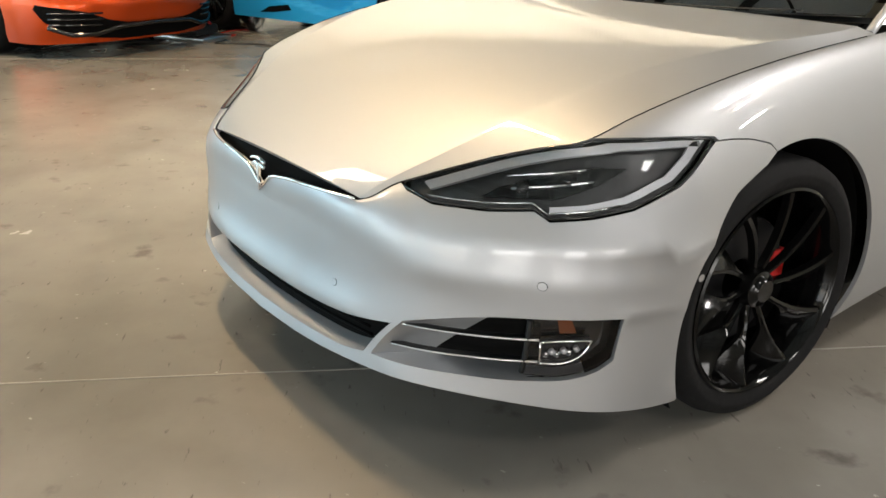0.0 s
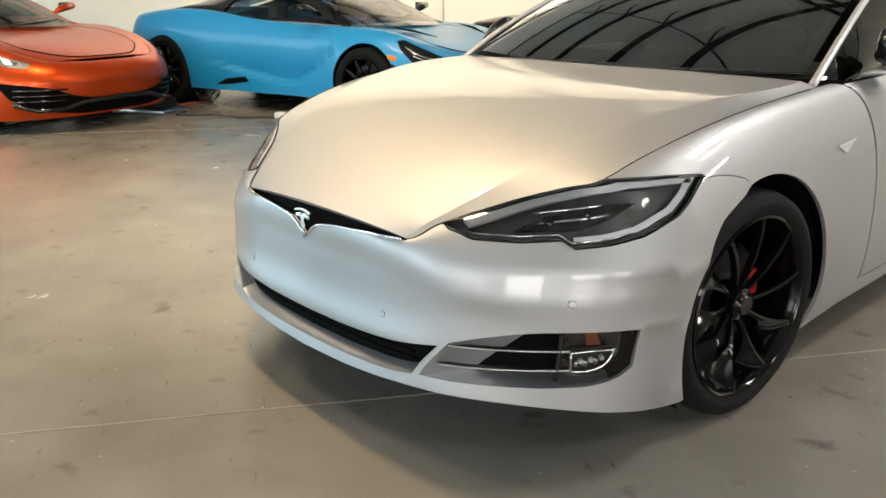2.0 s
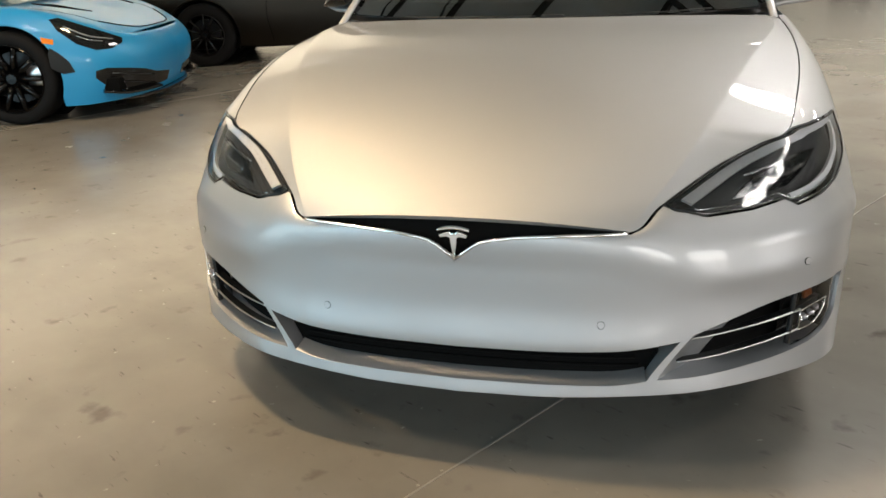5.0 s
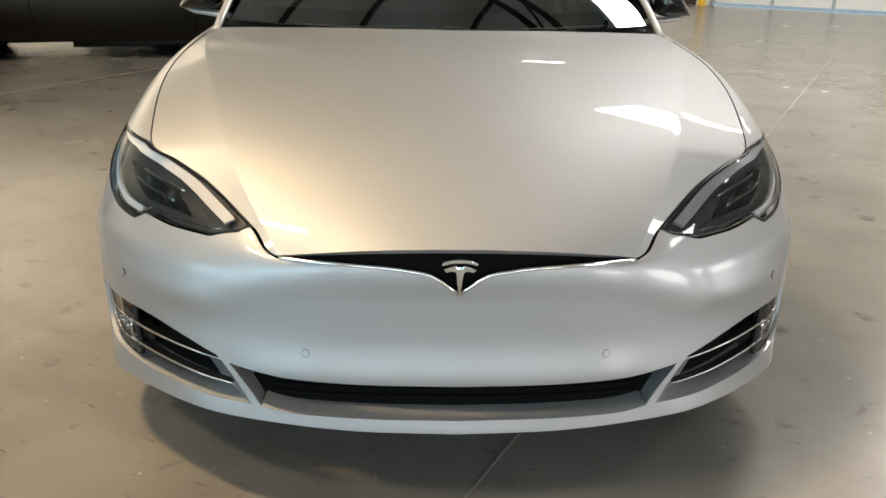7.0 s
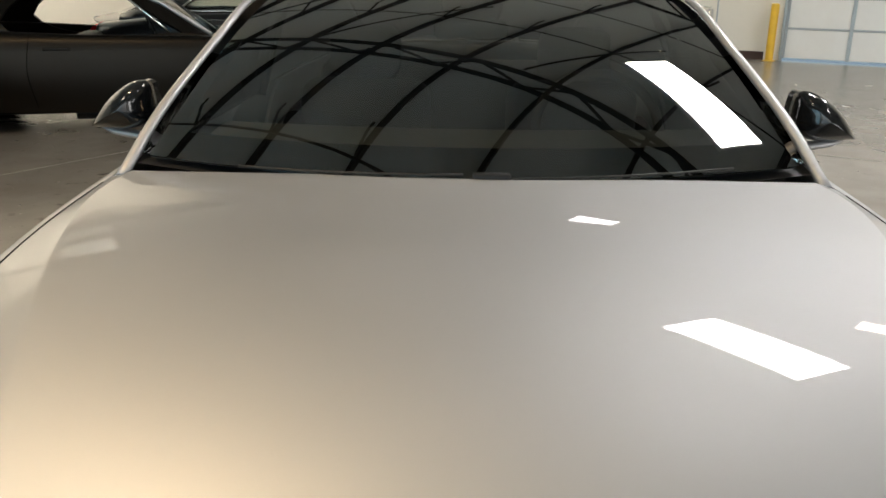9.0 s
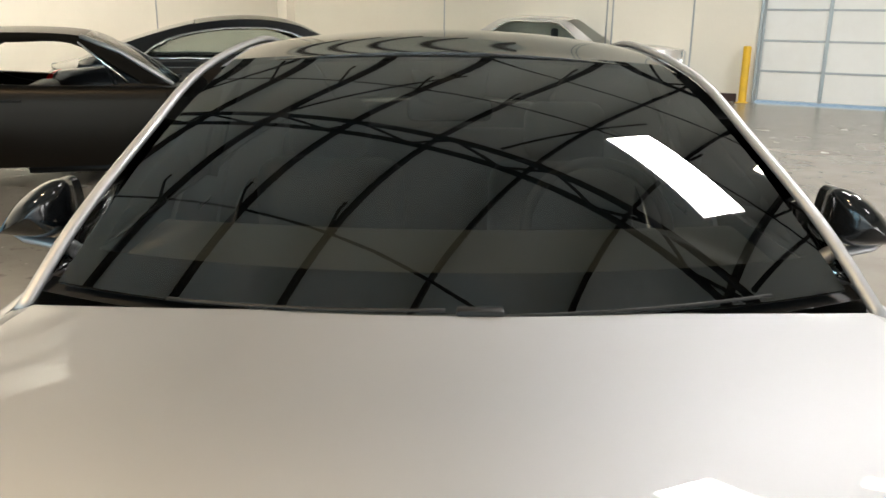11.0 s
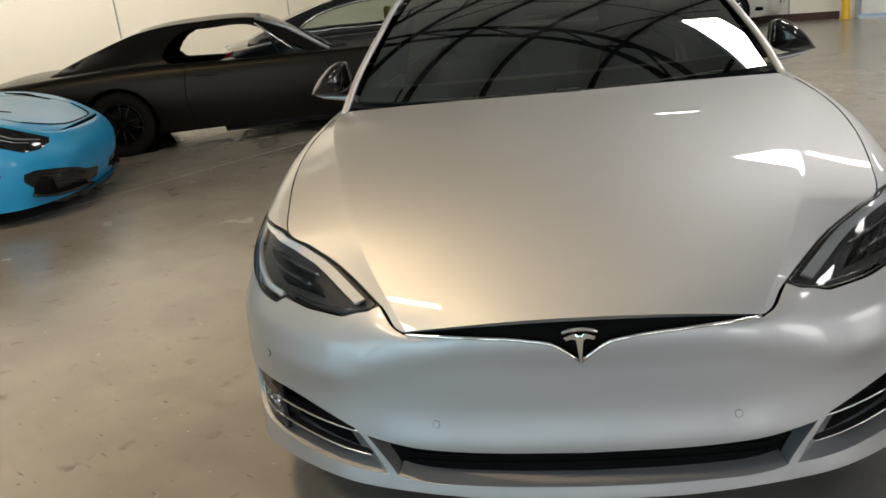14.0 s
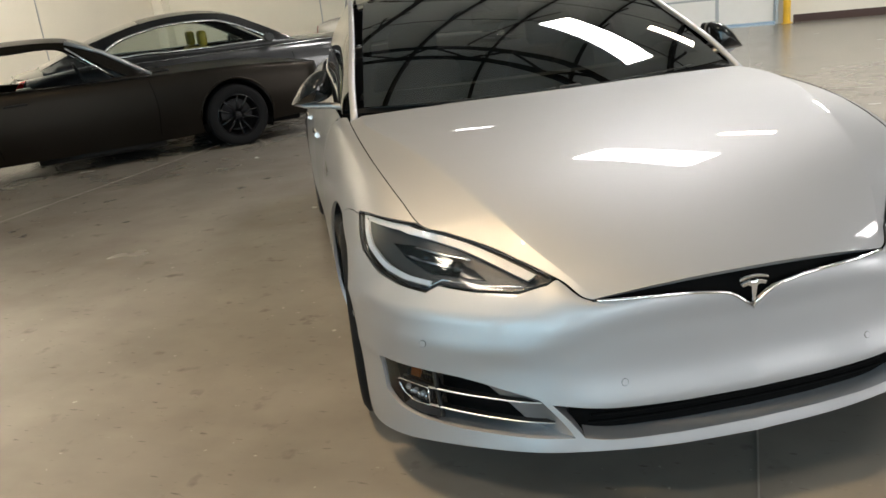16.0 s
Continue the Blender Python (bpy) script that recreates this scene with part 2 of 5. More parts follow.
def cut_sheet(fn, outline, step, scale=(1, 1), outward=(0, 0, 1), depth=0.012, holes=(), mirror=False, lift=0.0):
    """A panel of the surface fn(a, b) inside an outline given in (a, b)."""
    sc = np.asarray(scale, float)
    rings = [np.asarray(r, float) * sc for r in (outline, *holes)]
    dense = []
    for r in rings:
        pts = []
        for p, q in zip(r, np.roll(r, -1, 0)):
            k = max(1, int(np.ceil(np.linalg.norm(q - p) / step)))
            pts += [p + (q - p) * i / k for i in range(k)]
        dense.append(np.array(pts))

    def inside(ring, p):
        x, y = p[:, 0:1], p[:, 1:2]
        x0, y0 = ring[:, 0], ring[:, 1]
        x1, y1 = np.roll(x0, -1), np.roll(y0, -1)
        with np.errstate(divide="ignore", invalid="ignore"):
            cross = ((y0 > y) != (y1 > y)) & (x < (x1 - x0) * (y - y0) / (y1 - y0) + x0)
        return cross.sum(1) % 2 == 1

    lo, hi = dense[0].min(0), dense[0].max(0)
    gx, gy = np.meshgrid(np.arange(lo[0] + step / 2, hi[0], step), np.arange(lo[1] + step / 2, hi[1], step))
    grid = np.column_stack([gx.ravel(), gy.ravel()])
    keep = inside(dense[0], grid)
    for h in dense[1:]:
        keep &= ~inside(h, grid)
    allb = np.vstack(dense)
    near = np.array([np.min(((allb - g) ** 2).sum(1)) for g in grid]) > (0.35 * step) ** 2 if len(grid) else np.zeros(0, bool)
    grid = grid[keep & near]
    pts = np.vstack([allb, grid])
    edges, base = [], 0
    for d in dense:
        edges += [(base + i, base + (i + 1) % len(d)) for i in range(len(d))]
        base += len(d)
    ov, _, of, *_ = delaunay_2d_cdt([Vector(p) for p in pts], edges, [], 0, 1e-7)
    ov = np.array([tuple(p) for p in ov])
    of = [tuple(t) for t in of]
    if of:
        mid = np.array([ov[list(t)].mean(0) for t in of])
        good = inside(dense[0], mid)
        for h in dense[1:]:
            good &= ~inside(h, mid)
        of = [t for t, g in zip(of, good) if g]
    a, b = (ov / sc).T
    v = fn(a, b)
    n = slopes(fn, a, b, outward=outward)
    v = v + n * lift
    shell = Shell()
    shell.add(v, face_out(v, of, n), n)
    if depth:
        for d in dense:
            aa, bb = (d / sc).T
            dv = fn(aa, bb)
            dn = slopes(fn, aa, bb, outward=outward)
            edge_turn(shell, dv + dn * lift, dn, np.arange(len(d)), depth)
    if mirror:
        shell = mirrored(shell)
    return shell


def mirrored(shell):
    out = Shell()
    out.v = [(-x, y, z) for x, y, z in shell.v]
    out.n = [(-x, y, z) for x, y, z in shell.n]
    out.f = [f[::-1] for f in shell.f]
    return out


def grid_sheet(fn, na, nb, outward=(0, 0, 1), depth=0.0, a=(0, 1), b=(0, 1), inset=1e-3):
    """A panel of fn over a whole rectangle of (a, b)."""
    A, B = np.meshgrid(np.linspace(*a, na), np.linspace(*b, nb), indexing="ij")
    A, B = A.ravel(), B.ravel()
    v = fn(A, B)
    h = ((a[1] - a[0]) * inset, (b[1] - b[0]) * inset)
    n = slopes(fn, np.clip(A, a[0] + h[0], a[1] - h[0]), np.clip(B, b[0] + h[1], b[1] - h[1]), h, outward)
    f = [(i * nb + j, i * nb + j + 1, (i + 1) * nb + j + 1, (i + 1) * nb + j) for i in range(na - 1) for j in range(nb - 1)]
    shell = Shell().add(v, face_out(v, f, n), n)
    if depth:
        loop = [i * nb for i in range(na)] + [(na - 1) * nb + j for j in range(1, nb)] + [i * nb + nb - 1 for i in range(na - 2, -1, -1)] + list(range(nb - 2, 0, -1))
        edge_turn(shell, v, n, np.array(loop), depth)
    return shell


def part(name, body, mat, parent=None, label="", at=None):
    """Link a Shell, a bmesh or a mesh as one object under a thing or part."""
    if isinstance(body, Shell):
        me = body.mesh(name)
    elif isinstance(body, bmesh.types.BMesh):
        me = bpy.data.meshes.new(name)
        body.to_mesh(me)
        body.free()
    else:
        me = body
    if mat and not me.materials:
        me.materials.append(mat)
    ob = new(name, me)
    ob.parent = parent
    if at is not None:
        ob.matrix_basis = at
    if label:
        ob["label"] = label
    return ob


def thing(name, m=None, label="", category="", group="", kind=""):
    ob = new(name)
    ob.empty_display_size = 0.2
    if m is not None:
        ob.matrix_basis = m
    return tagged(ob, label, category, group, kind)


def box(x0, x1, y0, y1, z0, z1, bevel=0.0, segs=2):
    bm = bmesh.new()
    bmesh.ops.create_cube(bm, size=1)
    bmesh.ops.scale(bm, vec=(x1 - x0, y1 - y0, z1 - z0), verts=bm.verts)
    bmesh.ops.translate(bm, vec=((x0 + x1) / 2, (y0 + y1) / 2, (z0 + z1) / 2), verts=bm.verts)
    if bevel:
        bmesh.ops.bevel(bm, geom=bm.edges[:], offset=bevel, segments=segs, affect="EDGES", profile=0.5)
        for f in bm.faces:
            f.smooth = True
        sharpen(bm)
    return bm


def sharpen(bm, angle=35):
    for e in bm.edges:
        if len(e.link_faces) == 2 and e.calc_face_angle(0) > radians(angle):
            e.smooth = False


def tube(points, radius, sides=8, closed=False, radii=None, flat=1.0):
    """A round bar along a line of points."""
    p = np.asarray(points, float)
    bm = bmesh.new()
    rings = []
    for i, q in enumerate(p):
        a = p[(i - 1) % len(p)] if closed or i else q
        b = p[(i + 1) % len(p)] if closed or i < len(p) - 1 else q
        d = (b - a) / max(np.linalg.norm(b - a), 1e-9)
        ref = np.array([0, 0, 1.0]) if abs(d[2]) < 0.9 else np.array([0, 1.0, 0])
        u = np.cross(d, ref)
        u /= np.linalg.norm(u)
        w = np.cross(u, d)
        r = radius if radii is None else radii[i]
        rings.append([bm.verts.new(q + r * (np.cos(t) * u + flat * np.sin(t) * w)) for t in np.arange(sides) * 2 * np.pi / sides])
    for i in range(len(p) if closed else len(p) - 1):
        for j in range(sides):
            f = bm.faces.new((rings[i][j], rings[i][(j + 1) % sides], rings[(i + 1) % len(p)][(j + 1) % sides], rings[(i + 1) % len(p)][j]))
            f.smooth = True
    if not closed:
        bm.faces.new(rings[0][::-1])
        bm.faces.new(rings[-1])
    bmesh.ops.recalc_face_normals(bm, faces=bm.faces)
    return bm


def turned(profile, sides=48, axis="x"):
    """A round body from (radius, along) pairs, turned about the x axis."""
    bm = bmesh.new()
    rings = []
    for r, h in profile:
        rings.append([bm.verts.new((h, r * np.cos(t), r * np.sin(t))) for t in np.arange(sides) * 2 * np.pi / sides])
    for a, b in zip(rings, rings[1:]):
        for j in range(sides):
            f = bm.faces.new((a[j], a[(j + 1) % sides], b[(j + 1) % sides], b[j]))
            f.smooth = True
    bmesh.ops.remove_doubles(bm, verts=bm.verts, dist=1e-6)
    bmesh.ops.recalc_face_normals(bm, faces=bm.faces)
    sharpen(bm, 40)
    return bm


def prism(outline, h0, h1, m=None, bevel=0.0):
    """A flat outline in (x, y) given thickness from h0 to h1 along z."""
    bm = bmesh.new()
    low = [bm.verts.new((x, y, h0)) for x, y in outline]
    high = [bm.verts.new((x, y, h1)) for x, y in outline]
    k = len(low)
    bm.faces.new(low[::-1])
    bm.faces.new(high)
    for i in range(k):
        bm.faces.new((low[i], low[(i + 1) % k], high[(i + 1) % k], high[i]))
    bmesh.ops.recalc_face_normals(bm, faces=bm.faces)
    if bevel:
        bmesh.ops.bevel(bm, geom=bm.edges[:], offset=bevel, segments=2, affect="EDGES", profile=0.5)
    if m is not None:
        bmesh.ops.transform(bm, matrix=m, verts=bm.verts)
    return bm


class Body:
    """A car's outer skin from three lines round one half of it: outline at mid height, upper edge, lower edge."""

    def __init__(self, out, top, low, mid, power):
        k = np.arange(len(out))
        self.out, self.top, self.low, self.last = spline(k, out), spline(k, top), spline(k, low), len(out) - 1
        mid = mid if isinstance(mid, list) else [(0, mid), (1, mid)]
        self.mid = lambda s: np.interp(s, [m[0] for m in mid], [m[1] for m in mid])
        self.power = np.asarray(power, float)
        self.tuck = 1.8
        self.dent = None
        self.swell = None

    def skin(self, s, z):
        side, s, z = np.where(np.asarray(s, float) < 0, -1.0, 1.0), np.clip(np.abs(s), 0, self.last), np.asarray(z, float)
        o, t, b = self.out(s), self.top(s), self.low(s)
        n = np.interp(s, self.power[:, 0], self.power[:, 1])
        mid = self.mid(s)
        u = np.clip((z - mid) / (t[:, 2] - mid), 0, 1)
        k = 1 - (1 - u**n) ** (1 / n)
        h = np.clip((mid - z) / (mid - b[:, 2]), 0, 1) ** self.tuck
        xy = o + (t[:, :2] - o) * k[:, None] + (b[:, :2] - o) * h[:, None]
        if self.swell:
            turn = np.interp(s, [0, 2, 4, 5.5, 6.5, 9], [0, .15, .7, 1.1, 1.45, 1.57])
            xy = xy + self.swell(s, z)[:, None] * np.column_stack([np.sin(turn), -np.cos(turn)])
        if self.dent:
            xy[:, 0] -= self.dent(xy[:, 1], z)
        return np.column_stack([xy[:, 0] * side, xy[:, 1], z])

    def even_z(self, s, z):
        """Height to a coordinate that runs evenly over the rounded shoulder."""
        zt = self.top(np.clip(np.abs(s), 0, self.last))[:, 2]
        mid = self.mid(np.abs(s))
        u = np.clip((z - mid) / (zt - mid), 0, 1)
        return np.where(z > mid, mid + (zt - mid) * (1 - np.sqrt(1 - u)), z)

    def true_z(self, s, b):
        zt = self.top(np.clip(np.abs(s), 0, self.last))[:, 2]
        mid = self.mid(np.abs(s))
        v = np.clip((b - mid) / (zt - mid), 0, 1)
        return np.where(b > mid, mid + (zt - mid) * (1 - (1 - v) ** 2), b)

    def fine(self, s, b):
        return self.skin(s, self.true_z(s, np.asarray(b, float)))

    def panel(self, outline, step, facing, depth=0.012, holes=(), move=None, lift=0.0):
        turn = lambda r: np.column_stack([np.asarray(r)[:, 0], self.even_z(np.asarray(r)[:, 0], np.asarray(r)[:, 1])])
        fn = self.fine if move is None else (lambda s, b: move(s, self.true_z(s, np.asarray(b, float))))
        return cut_sheet(fn, turn(outline), step, (0.16, 1.0), facing, depth, [turn(h) for h in holes], lift=lift)

    def arch(self, n, cy, r, cz, a0, a1, stations):
        """Wheel-arch edge as (s, z), from angle a0 to a1 (degrees, 0 ahead of the wheel)."""
        table = np.linspace(*stations, 300)
        out = []
        for a in np.linspace(radians(a0), radians(a1), n):
            y, z = cy - r * math.cos(a), cz + r * math.sin(a)
            out.append((np.interp(y, self.skin(table, np.full(300, z))[:, 1], table), z))
        return np.array(out)

    def station(self, y, z, stations=(3, 11)):
        table = np.linspace(*stations, 400)
        return np.interp(y, self.skin(table, np.full(400, z))[:, 1], table)

    def top_line(self, n, s0, s1, drop=0.0):
        s = np.linspace(s0, s1, n)
        return np.column_stack([s, self.top(s)[:, 2] - drop])

    def low_line(self, n, s0, s1):
        s = np.linspace(s0, s1, n)
        return np.column_stack([s, self.low(s)[:, 2]])

    def line(self, pts, n=20, out=0.0):
        """A line on the skin through a few (y, z)."""
        p = even(n, *pts)
        s = np.array([self.station(y, z, (0.5, self.last - 0.5)) for y, z in p])
        return self.skin(s, p[:, 1])

# ---- the hall ----
def floor_material():
    """Sealed concrete: cloudy trowel tone, darker stains, scuffs and small dark spots."""
    m = material("polished_concrete", (0.20, 0.183, 0.158), 0.25, spec=0.5, scale=2.2, vary=0.2, dirt=(0.115, 0.102, 0.084), dirt_scale=0.8, dirt_amount=0.6)
    nodes, links = m.node_tree.nodes, m.node_tree.links
    p = nodes["Principled BSDF"]
    base = p.inputs["Base Color"].links[0].from_socket
    where = nodes.new("ShaderNodeTexCoord")
    for scale, lo, hi, tone, amount, stretch in ((6.0, .63, .74, (.05, .043, .036), .7, 1), (1.7, .46, .80, (.27, .247, .215), .55, 1), (.8, .52, .80, (.12, .108, .09), .4, 3), (24.0, .70, .74, (.40, .38, .34), .7, 1), (11.0, .66, .72, (.06, .052, .045), .6, 5)):
        spot, turn, lim, mix = (nodes.new(k) for k in ("ShaderNodeTexNoise", "ShaderNodeMapping", "ShaderNodeMapRange", "ShaderNodeMix"))
        turn.inputs["Scale"].default_value = (1, stretch, 1)
        turn.inputs["Rotation"].default_value = (0, 0, scale)
        turn.inputs["Location"].default_value = (scale * 3, scale, 0)
        spot.inputs["Scale"].default_value, spot.inputs["Detail"].default_value = scale, 5
        links.new(where.outputs["Object"], turn.inputs["Vector"])
        links.new(turn.outputs[0], spot.inputs["Vector"])
        lim.inputs[1].default_value, lim.inputs[2].default_value, lim.inputs[4].default_value = lo, hi, amount
        links.new(spot.outputs["Fac"], lim.inputs[0])
        mix.data_type = "RGBA"
        links.new(lim.outputs[0], mix.inputs[0])
        links.new(base, mix.inputs[6])
        mix.inputs[7].default_value = (*tone, 1)
        base = mix.outputs[2]
    links.new(base, p.inputs["Base Color"])
    fine, bump = nodes.new("ShaderNodeTexNoise"), nodes.new("ShaderNodeBump")
    fine.inputs["Scale"].default_value, fine.inputs["Detail"].default_value = 3.5, 4
    bump.inputs["Strength"].default_value, bump.inputs["Distance"].default_value = 0.05, 0.01
    links.new(where.outputs["Object"], fine.inputs["Vector"])
    links.new(fine.outputs["Fac"], bump.inputs["Height"])
    links.new(bump.outputs[0], p.inputs["Normal"])
    return m


CONCRETE = floor_material()
WALL = material("cream_wall_paint", (0.78, 0.73, 0.62), 0.6, scale=14, vary=0.02, bump=0.05, dirt=(0.6, 0.54, 0.44), dirt_scale=0.35, dirt_amount=0.25)
CEILING = material("white_roof_insulation", (0.62, 0.67, 0.66), 0.7, scale=8, vary=0.08)
TRUSS = material("dark_steel_paint", (0.012, 0.012, 0.012), 0.6, spec=0.3)
WHITE_PANEL = material("white_door_panel", (0.80, 0.79, 0.75), 0.45, scale=9, vary=0.02, dirt=(0.62, 0.58, 0.5), dirt_scale=0.8, dirt_amount=0.3)
GALV = material("galvanised_steel", (0.42, 0.43, 0.43), 0.4, 0.8, scale=25, vary=0.12)
YELLOW = material("yellow_bollard_paint", (0.78, 0.47, 0.02), 0.42, scale=20, vary=0.06, dirt=(0.35, 0.2, 0.04), dirt_scale=5, dirt_amount=0.35)
BROWN = material("brown_cove_base", (0.05, 0.022, 0.015), 0.5)
JOINT = material("joint_filler", (0.24, 0.222, 0.195), 0.5, scale=30, vary=0.3)
E1A, E1B, E2A, E2B = -15.4, 16.0, -12.0, 17.7
DOOR0, DOOR1, DOORH = -3.12, 0.62, 4.2


def hall(name, bm, mat, **tags):
    ob = part(name, bm, mat)
    ob.matrix_basis = HALL
    return tagged(ob, kind="structure", **tags)


def wall_with_openings(a, b, y0, y1, openings, h):
    """One wall mesh with openings (from, to) of height h that go through it."""
    bm = bmesh.new()
    edges = [a, *[e for o in openings for e in o], b]
    spans = [(edges[i], edges[i + 1], 0, CEIL) for i in range(0, len(edges), 2)] + [(o0, o1, h, CEIL) for o0, o1 in openings]
    for x0, x1, z0, z1 in spans:
        piece = box(x0, x1, y0, y1, z0, z1)
        me = bpy.data.meshes.new("piece")
        piece.to_mesh(me)
        piece.free()
        bm.from_mesh(me)
        bpy.data.meshes.remove(me)
    return bm


hall("floor", box(E1A - 0.3, E1B + 0.3, E2A - 14, E2B + 4, -0.2, 0), CONCRETE, label="polished warm grey concrete floor with stains", category="floor")
hall("ceiling", box(E1A - 0.3, E1B + 0.3, E2A - 0.3, E2B + 0.3, CEIL, CEIL + 0.2), CEILING, label="white faced roof insulation between purlins", category="ceiling")
hall("wall_west", box(E1A - 0.3, E1A, E2A - 0.3, E2B + 0.3, 0, CEIL), WALL, label="cream painted panel wall", category="wall")
# the east openings only let the added fill lamps shine in
east = hall("wall_east", wall_with_openings(E2A - 0.3, E2B + 0.3, -E1B - 0.3, -E1B, [(y - 2.0, y + 2.0) for y in EAST_FILL_BAYS], 3.4), WALL, label="unseen cream wall with bays opened for added fill light", category="wall")
east.matrix_basis = HALL @ pose(0, 0, 0, 0, 0, 90)
hall("wall_north", wall_with_openings(E1A, E1B, E2B, E2B + 0.3, [(DOOR0, DOOR1)], DOORH), WALL, label="cream wall beside the loading door", category="wall")
hall("wall_south", wall_with_openings(E1A, E1B, E2A - 0.3, E2A, [(x - 3.1, x + 3.1) for x in BAYS], 4.4), WALL, label="unseen cream wall with bays opened for added fill light", category="wall")
hall("ground", box(-40, 40, -60, E2A - 14.2, -0.25, -0.02), material("asphalt", (0.05, 0.05, 0.05), 0.8, scale=40, vary=0.3), label="asphalt yard outside", category="ground")

# ---- the white electric saloon ----
SALOON = Body(
    [(0, 0), (.23, .006), (.42, .03), (.60, .09), (.785, .215), (.908, .35), (.975, .53), (.995, .75), (1.0, 1.05), (.995, 1.45), (.985, 2.6), (.975, 3.8), (.80, 4.72), (0, 4.97)],
    [(0, .028, .648), (.22, .036, .644), (.405, .06, .631), (.475, .133, .677), (.60, .275, .738), (.70, .36, .775), (.777, .425, .80), (.815, .60, .861), (.845, .85, .912), (.86, 1.2, .955), (.82, 2.6, 1.0), (.78, 3.8, 1.03), (.62, 4.62, 1.05), (0, 4.86, 1.06)],
    [(0, -.022, .214), (.25, -.010, .217), (.475, .026, .226), (.622, .078, .230), (.790, .210, .218), (.912, .348, .203), (.968, .51, .185), (.97, .75, .16), (.96, 1.05, .16), (.95, 1.45, .165), (.94, 2.6, .17), (.92, 3.8, .2), (.76, 4.66, .22), (0, 4.9, .24)],
    [(0, .45), (2, .45), (3.2, .50), (5.8, .50), (7, .45)], [(0, 4.0), (1.5, 3.4), (2.3, 2.2), (3, 1.6), (4.5, 1.45), (5.6, 1.6), (6.5, 2.3), (8, 2.3), (13, 2.4)])


def ramp(v, a, b):
    """Smooth step from 0 at a to 1 at b."""
    k = np.clip((np.asarray(v, float) - a) / (b - a), 0, 1)
    return k * k * (3 - 2 * k)


def swell(s, z):
    """Bumper forms: hollow shield under the nose, shoulder crease, ledge behind the fog lamp."""
    h = z - .578
    shoulder = np.interp(s, [2.2, 4.4, 6.3, 7.1], [0, .012, .014, 0]) * np.exp(-np.abs(h) / np.where(h > 0, .04, .035))
    k = z - .434
    ledge = np.interp(s, [5.2, 5.4, 6.0, 6.5], [0, .006, .005, 0]) * np.exp(-np.abs(k) / np.where(k > 0, .03, .02))
    edge = .605 - .12 * ramp(s, 1.0, 4.4)
    hollow = .007 * ramp(edge - z, -.02, .07) * ramp(z, .345, .47) * (1 - ramp(s, 2.2, 4.6))
    kick = .007 * (1 - ramp(s, 1.8, 2.7)) * np.exp(-((z - .352) / .045) ** 2)
    return shoulder + ledge + kick - hollow


SALOON.swell = swell
SALOON.tuck = 2.6


def steady_top(raw, s):
    """Upper edge with its height and width even along the car between headlamp and door."""
    p = raw(s)
    k = (ramp(s, 6.0, 6.8) * (1 - ramp(s, 9.3, 9.9)))[:, None]
    y = np.clip(p[:, 1], .425, 1.6)
    even_p = np.column_stack([np.polyval(EDGE_X, y), p[:, 1], np.polyval(EDGE_Z, y)])
    return p + (even_p - p) * k


EDGE_Y = [.425, .60, .85, 1.2, 1.45, 1.6]
EDGE_Z = np.polyfit(EDGE_Y, [.80, .861, .911, .951, .968, .974], 3)
EDGE_X = np.polyfit(EDGE_Y, [.777, .815, .842, .857, .857, .855], 3)
SALOON.top = lambda s, raw=SALOON.top: steady_top(raw, np.atleast_1d(np.asarray(s, float)))
skin, TOP = SALOON.skin, SALOON.top
top_line, low_line, arch_line, panel = SALOON.top_line, SALOON.low_line, SALOON.arch, SALOON.panel


SC = (0.16, 1.0)
AXLE_F, AXLE_R, AXLE_Z, TYRE_R = 0.962, 3.95, 0.357, 0.357
saloon = thing("electric_saloon", label="pearl silver-white electric saloon car with black wheels", category="car")


def both(name, build, mat, parent, label=""):
    shell = build()
    return [part(name, shell, mat, parent, label), part(name, mirrored(shell), mat, parent, label)]


def bent(n, *pts):
    """Points along a line with sharp corners."""
    p = np.asarray(pts, float)
    t = np.r_[0, np.cumsum(np.linalg.norm(np.diff(p * (.16, 1), axis=0), axis=1))]
    at = np.unique(np.r_[np.linspace(0, t[-1], n - len(t) + 2), t])
    return np.column_stack([np.interp(at, t, p[:, 0]), np.interp(at, t, p[:, 1])])


# headlamp outline in (s, z)
HL_LOW = bent(26, (3.02, .672), (3.28, .655), (3.8, .655), (4.38, .664), (4.54, .646), (5.1, .656), (5.65, .672), (6.25, .715), (6.93, .796))
HL_TOP = np.vstack([top_line(18, 3.06, 6.0, 0.0008), even(6, (6.2, .801), (6.6, .803), (6.93, .796))[:-1]])
lamp_outline = np.vstack([HL_TOP, HL_LOW[::-1]])
arch_front = arch_line(25, .975, .418, .345, -23.5, 52, (5.2, 8.6))
# upper edge of the bumper: chrome trim, hood corner, headlamp
V_EDGE = even(22, (0, .560), (.10, .578), (.24, .602), (.48, .615), (1.08, .626), (1.97, .629))
FOG_TOP = even(14, (2.80, .374), (3.25, .400), (3.7, .422), (4.4, .433), (5.34, .434))
FOG_LOW = even(20, (5.34, .434), (5.37, .395), (5.31, .348), (5.12, .312), (4.8, .290), (4.2, .276), (3.2, .270), (2.18, .264))
GRILLE_TOP = even(12, (0, .335), (.8, .337), (1.4, .340), (2.0, .346), (2.62, .360))
GRILLE_LOW = even(12, (2.04, .262), (1.8, .254), (1.0, .248), (0, .246))
seam_side = even(8, (6.97, .79), (7.3, .785), (7.55, .760), tuple(arch_front[-1]))


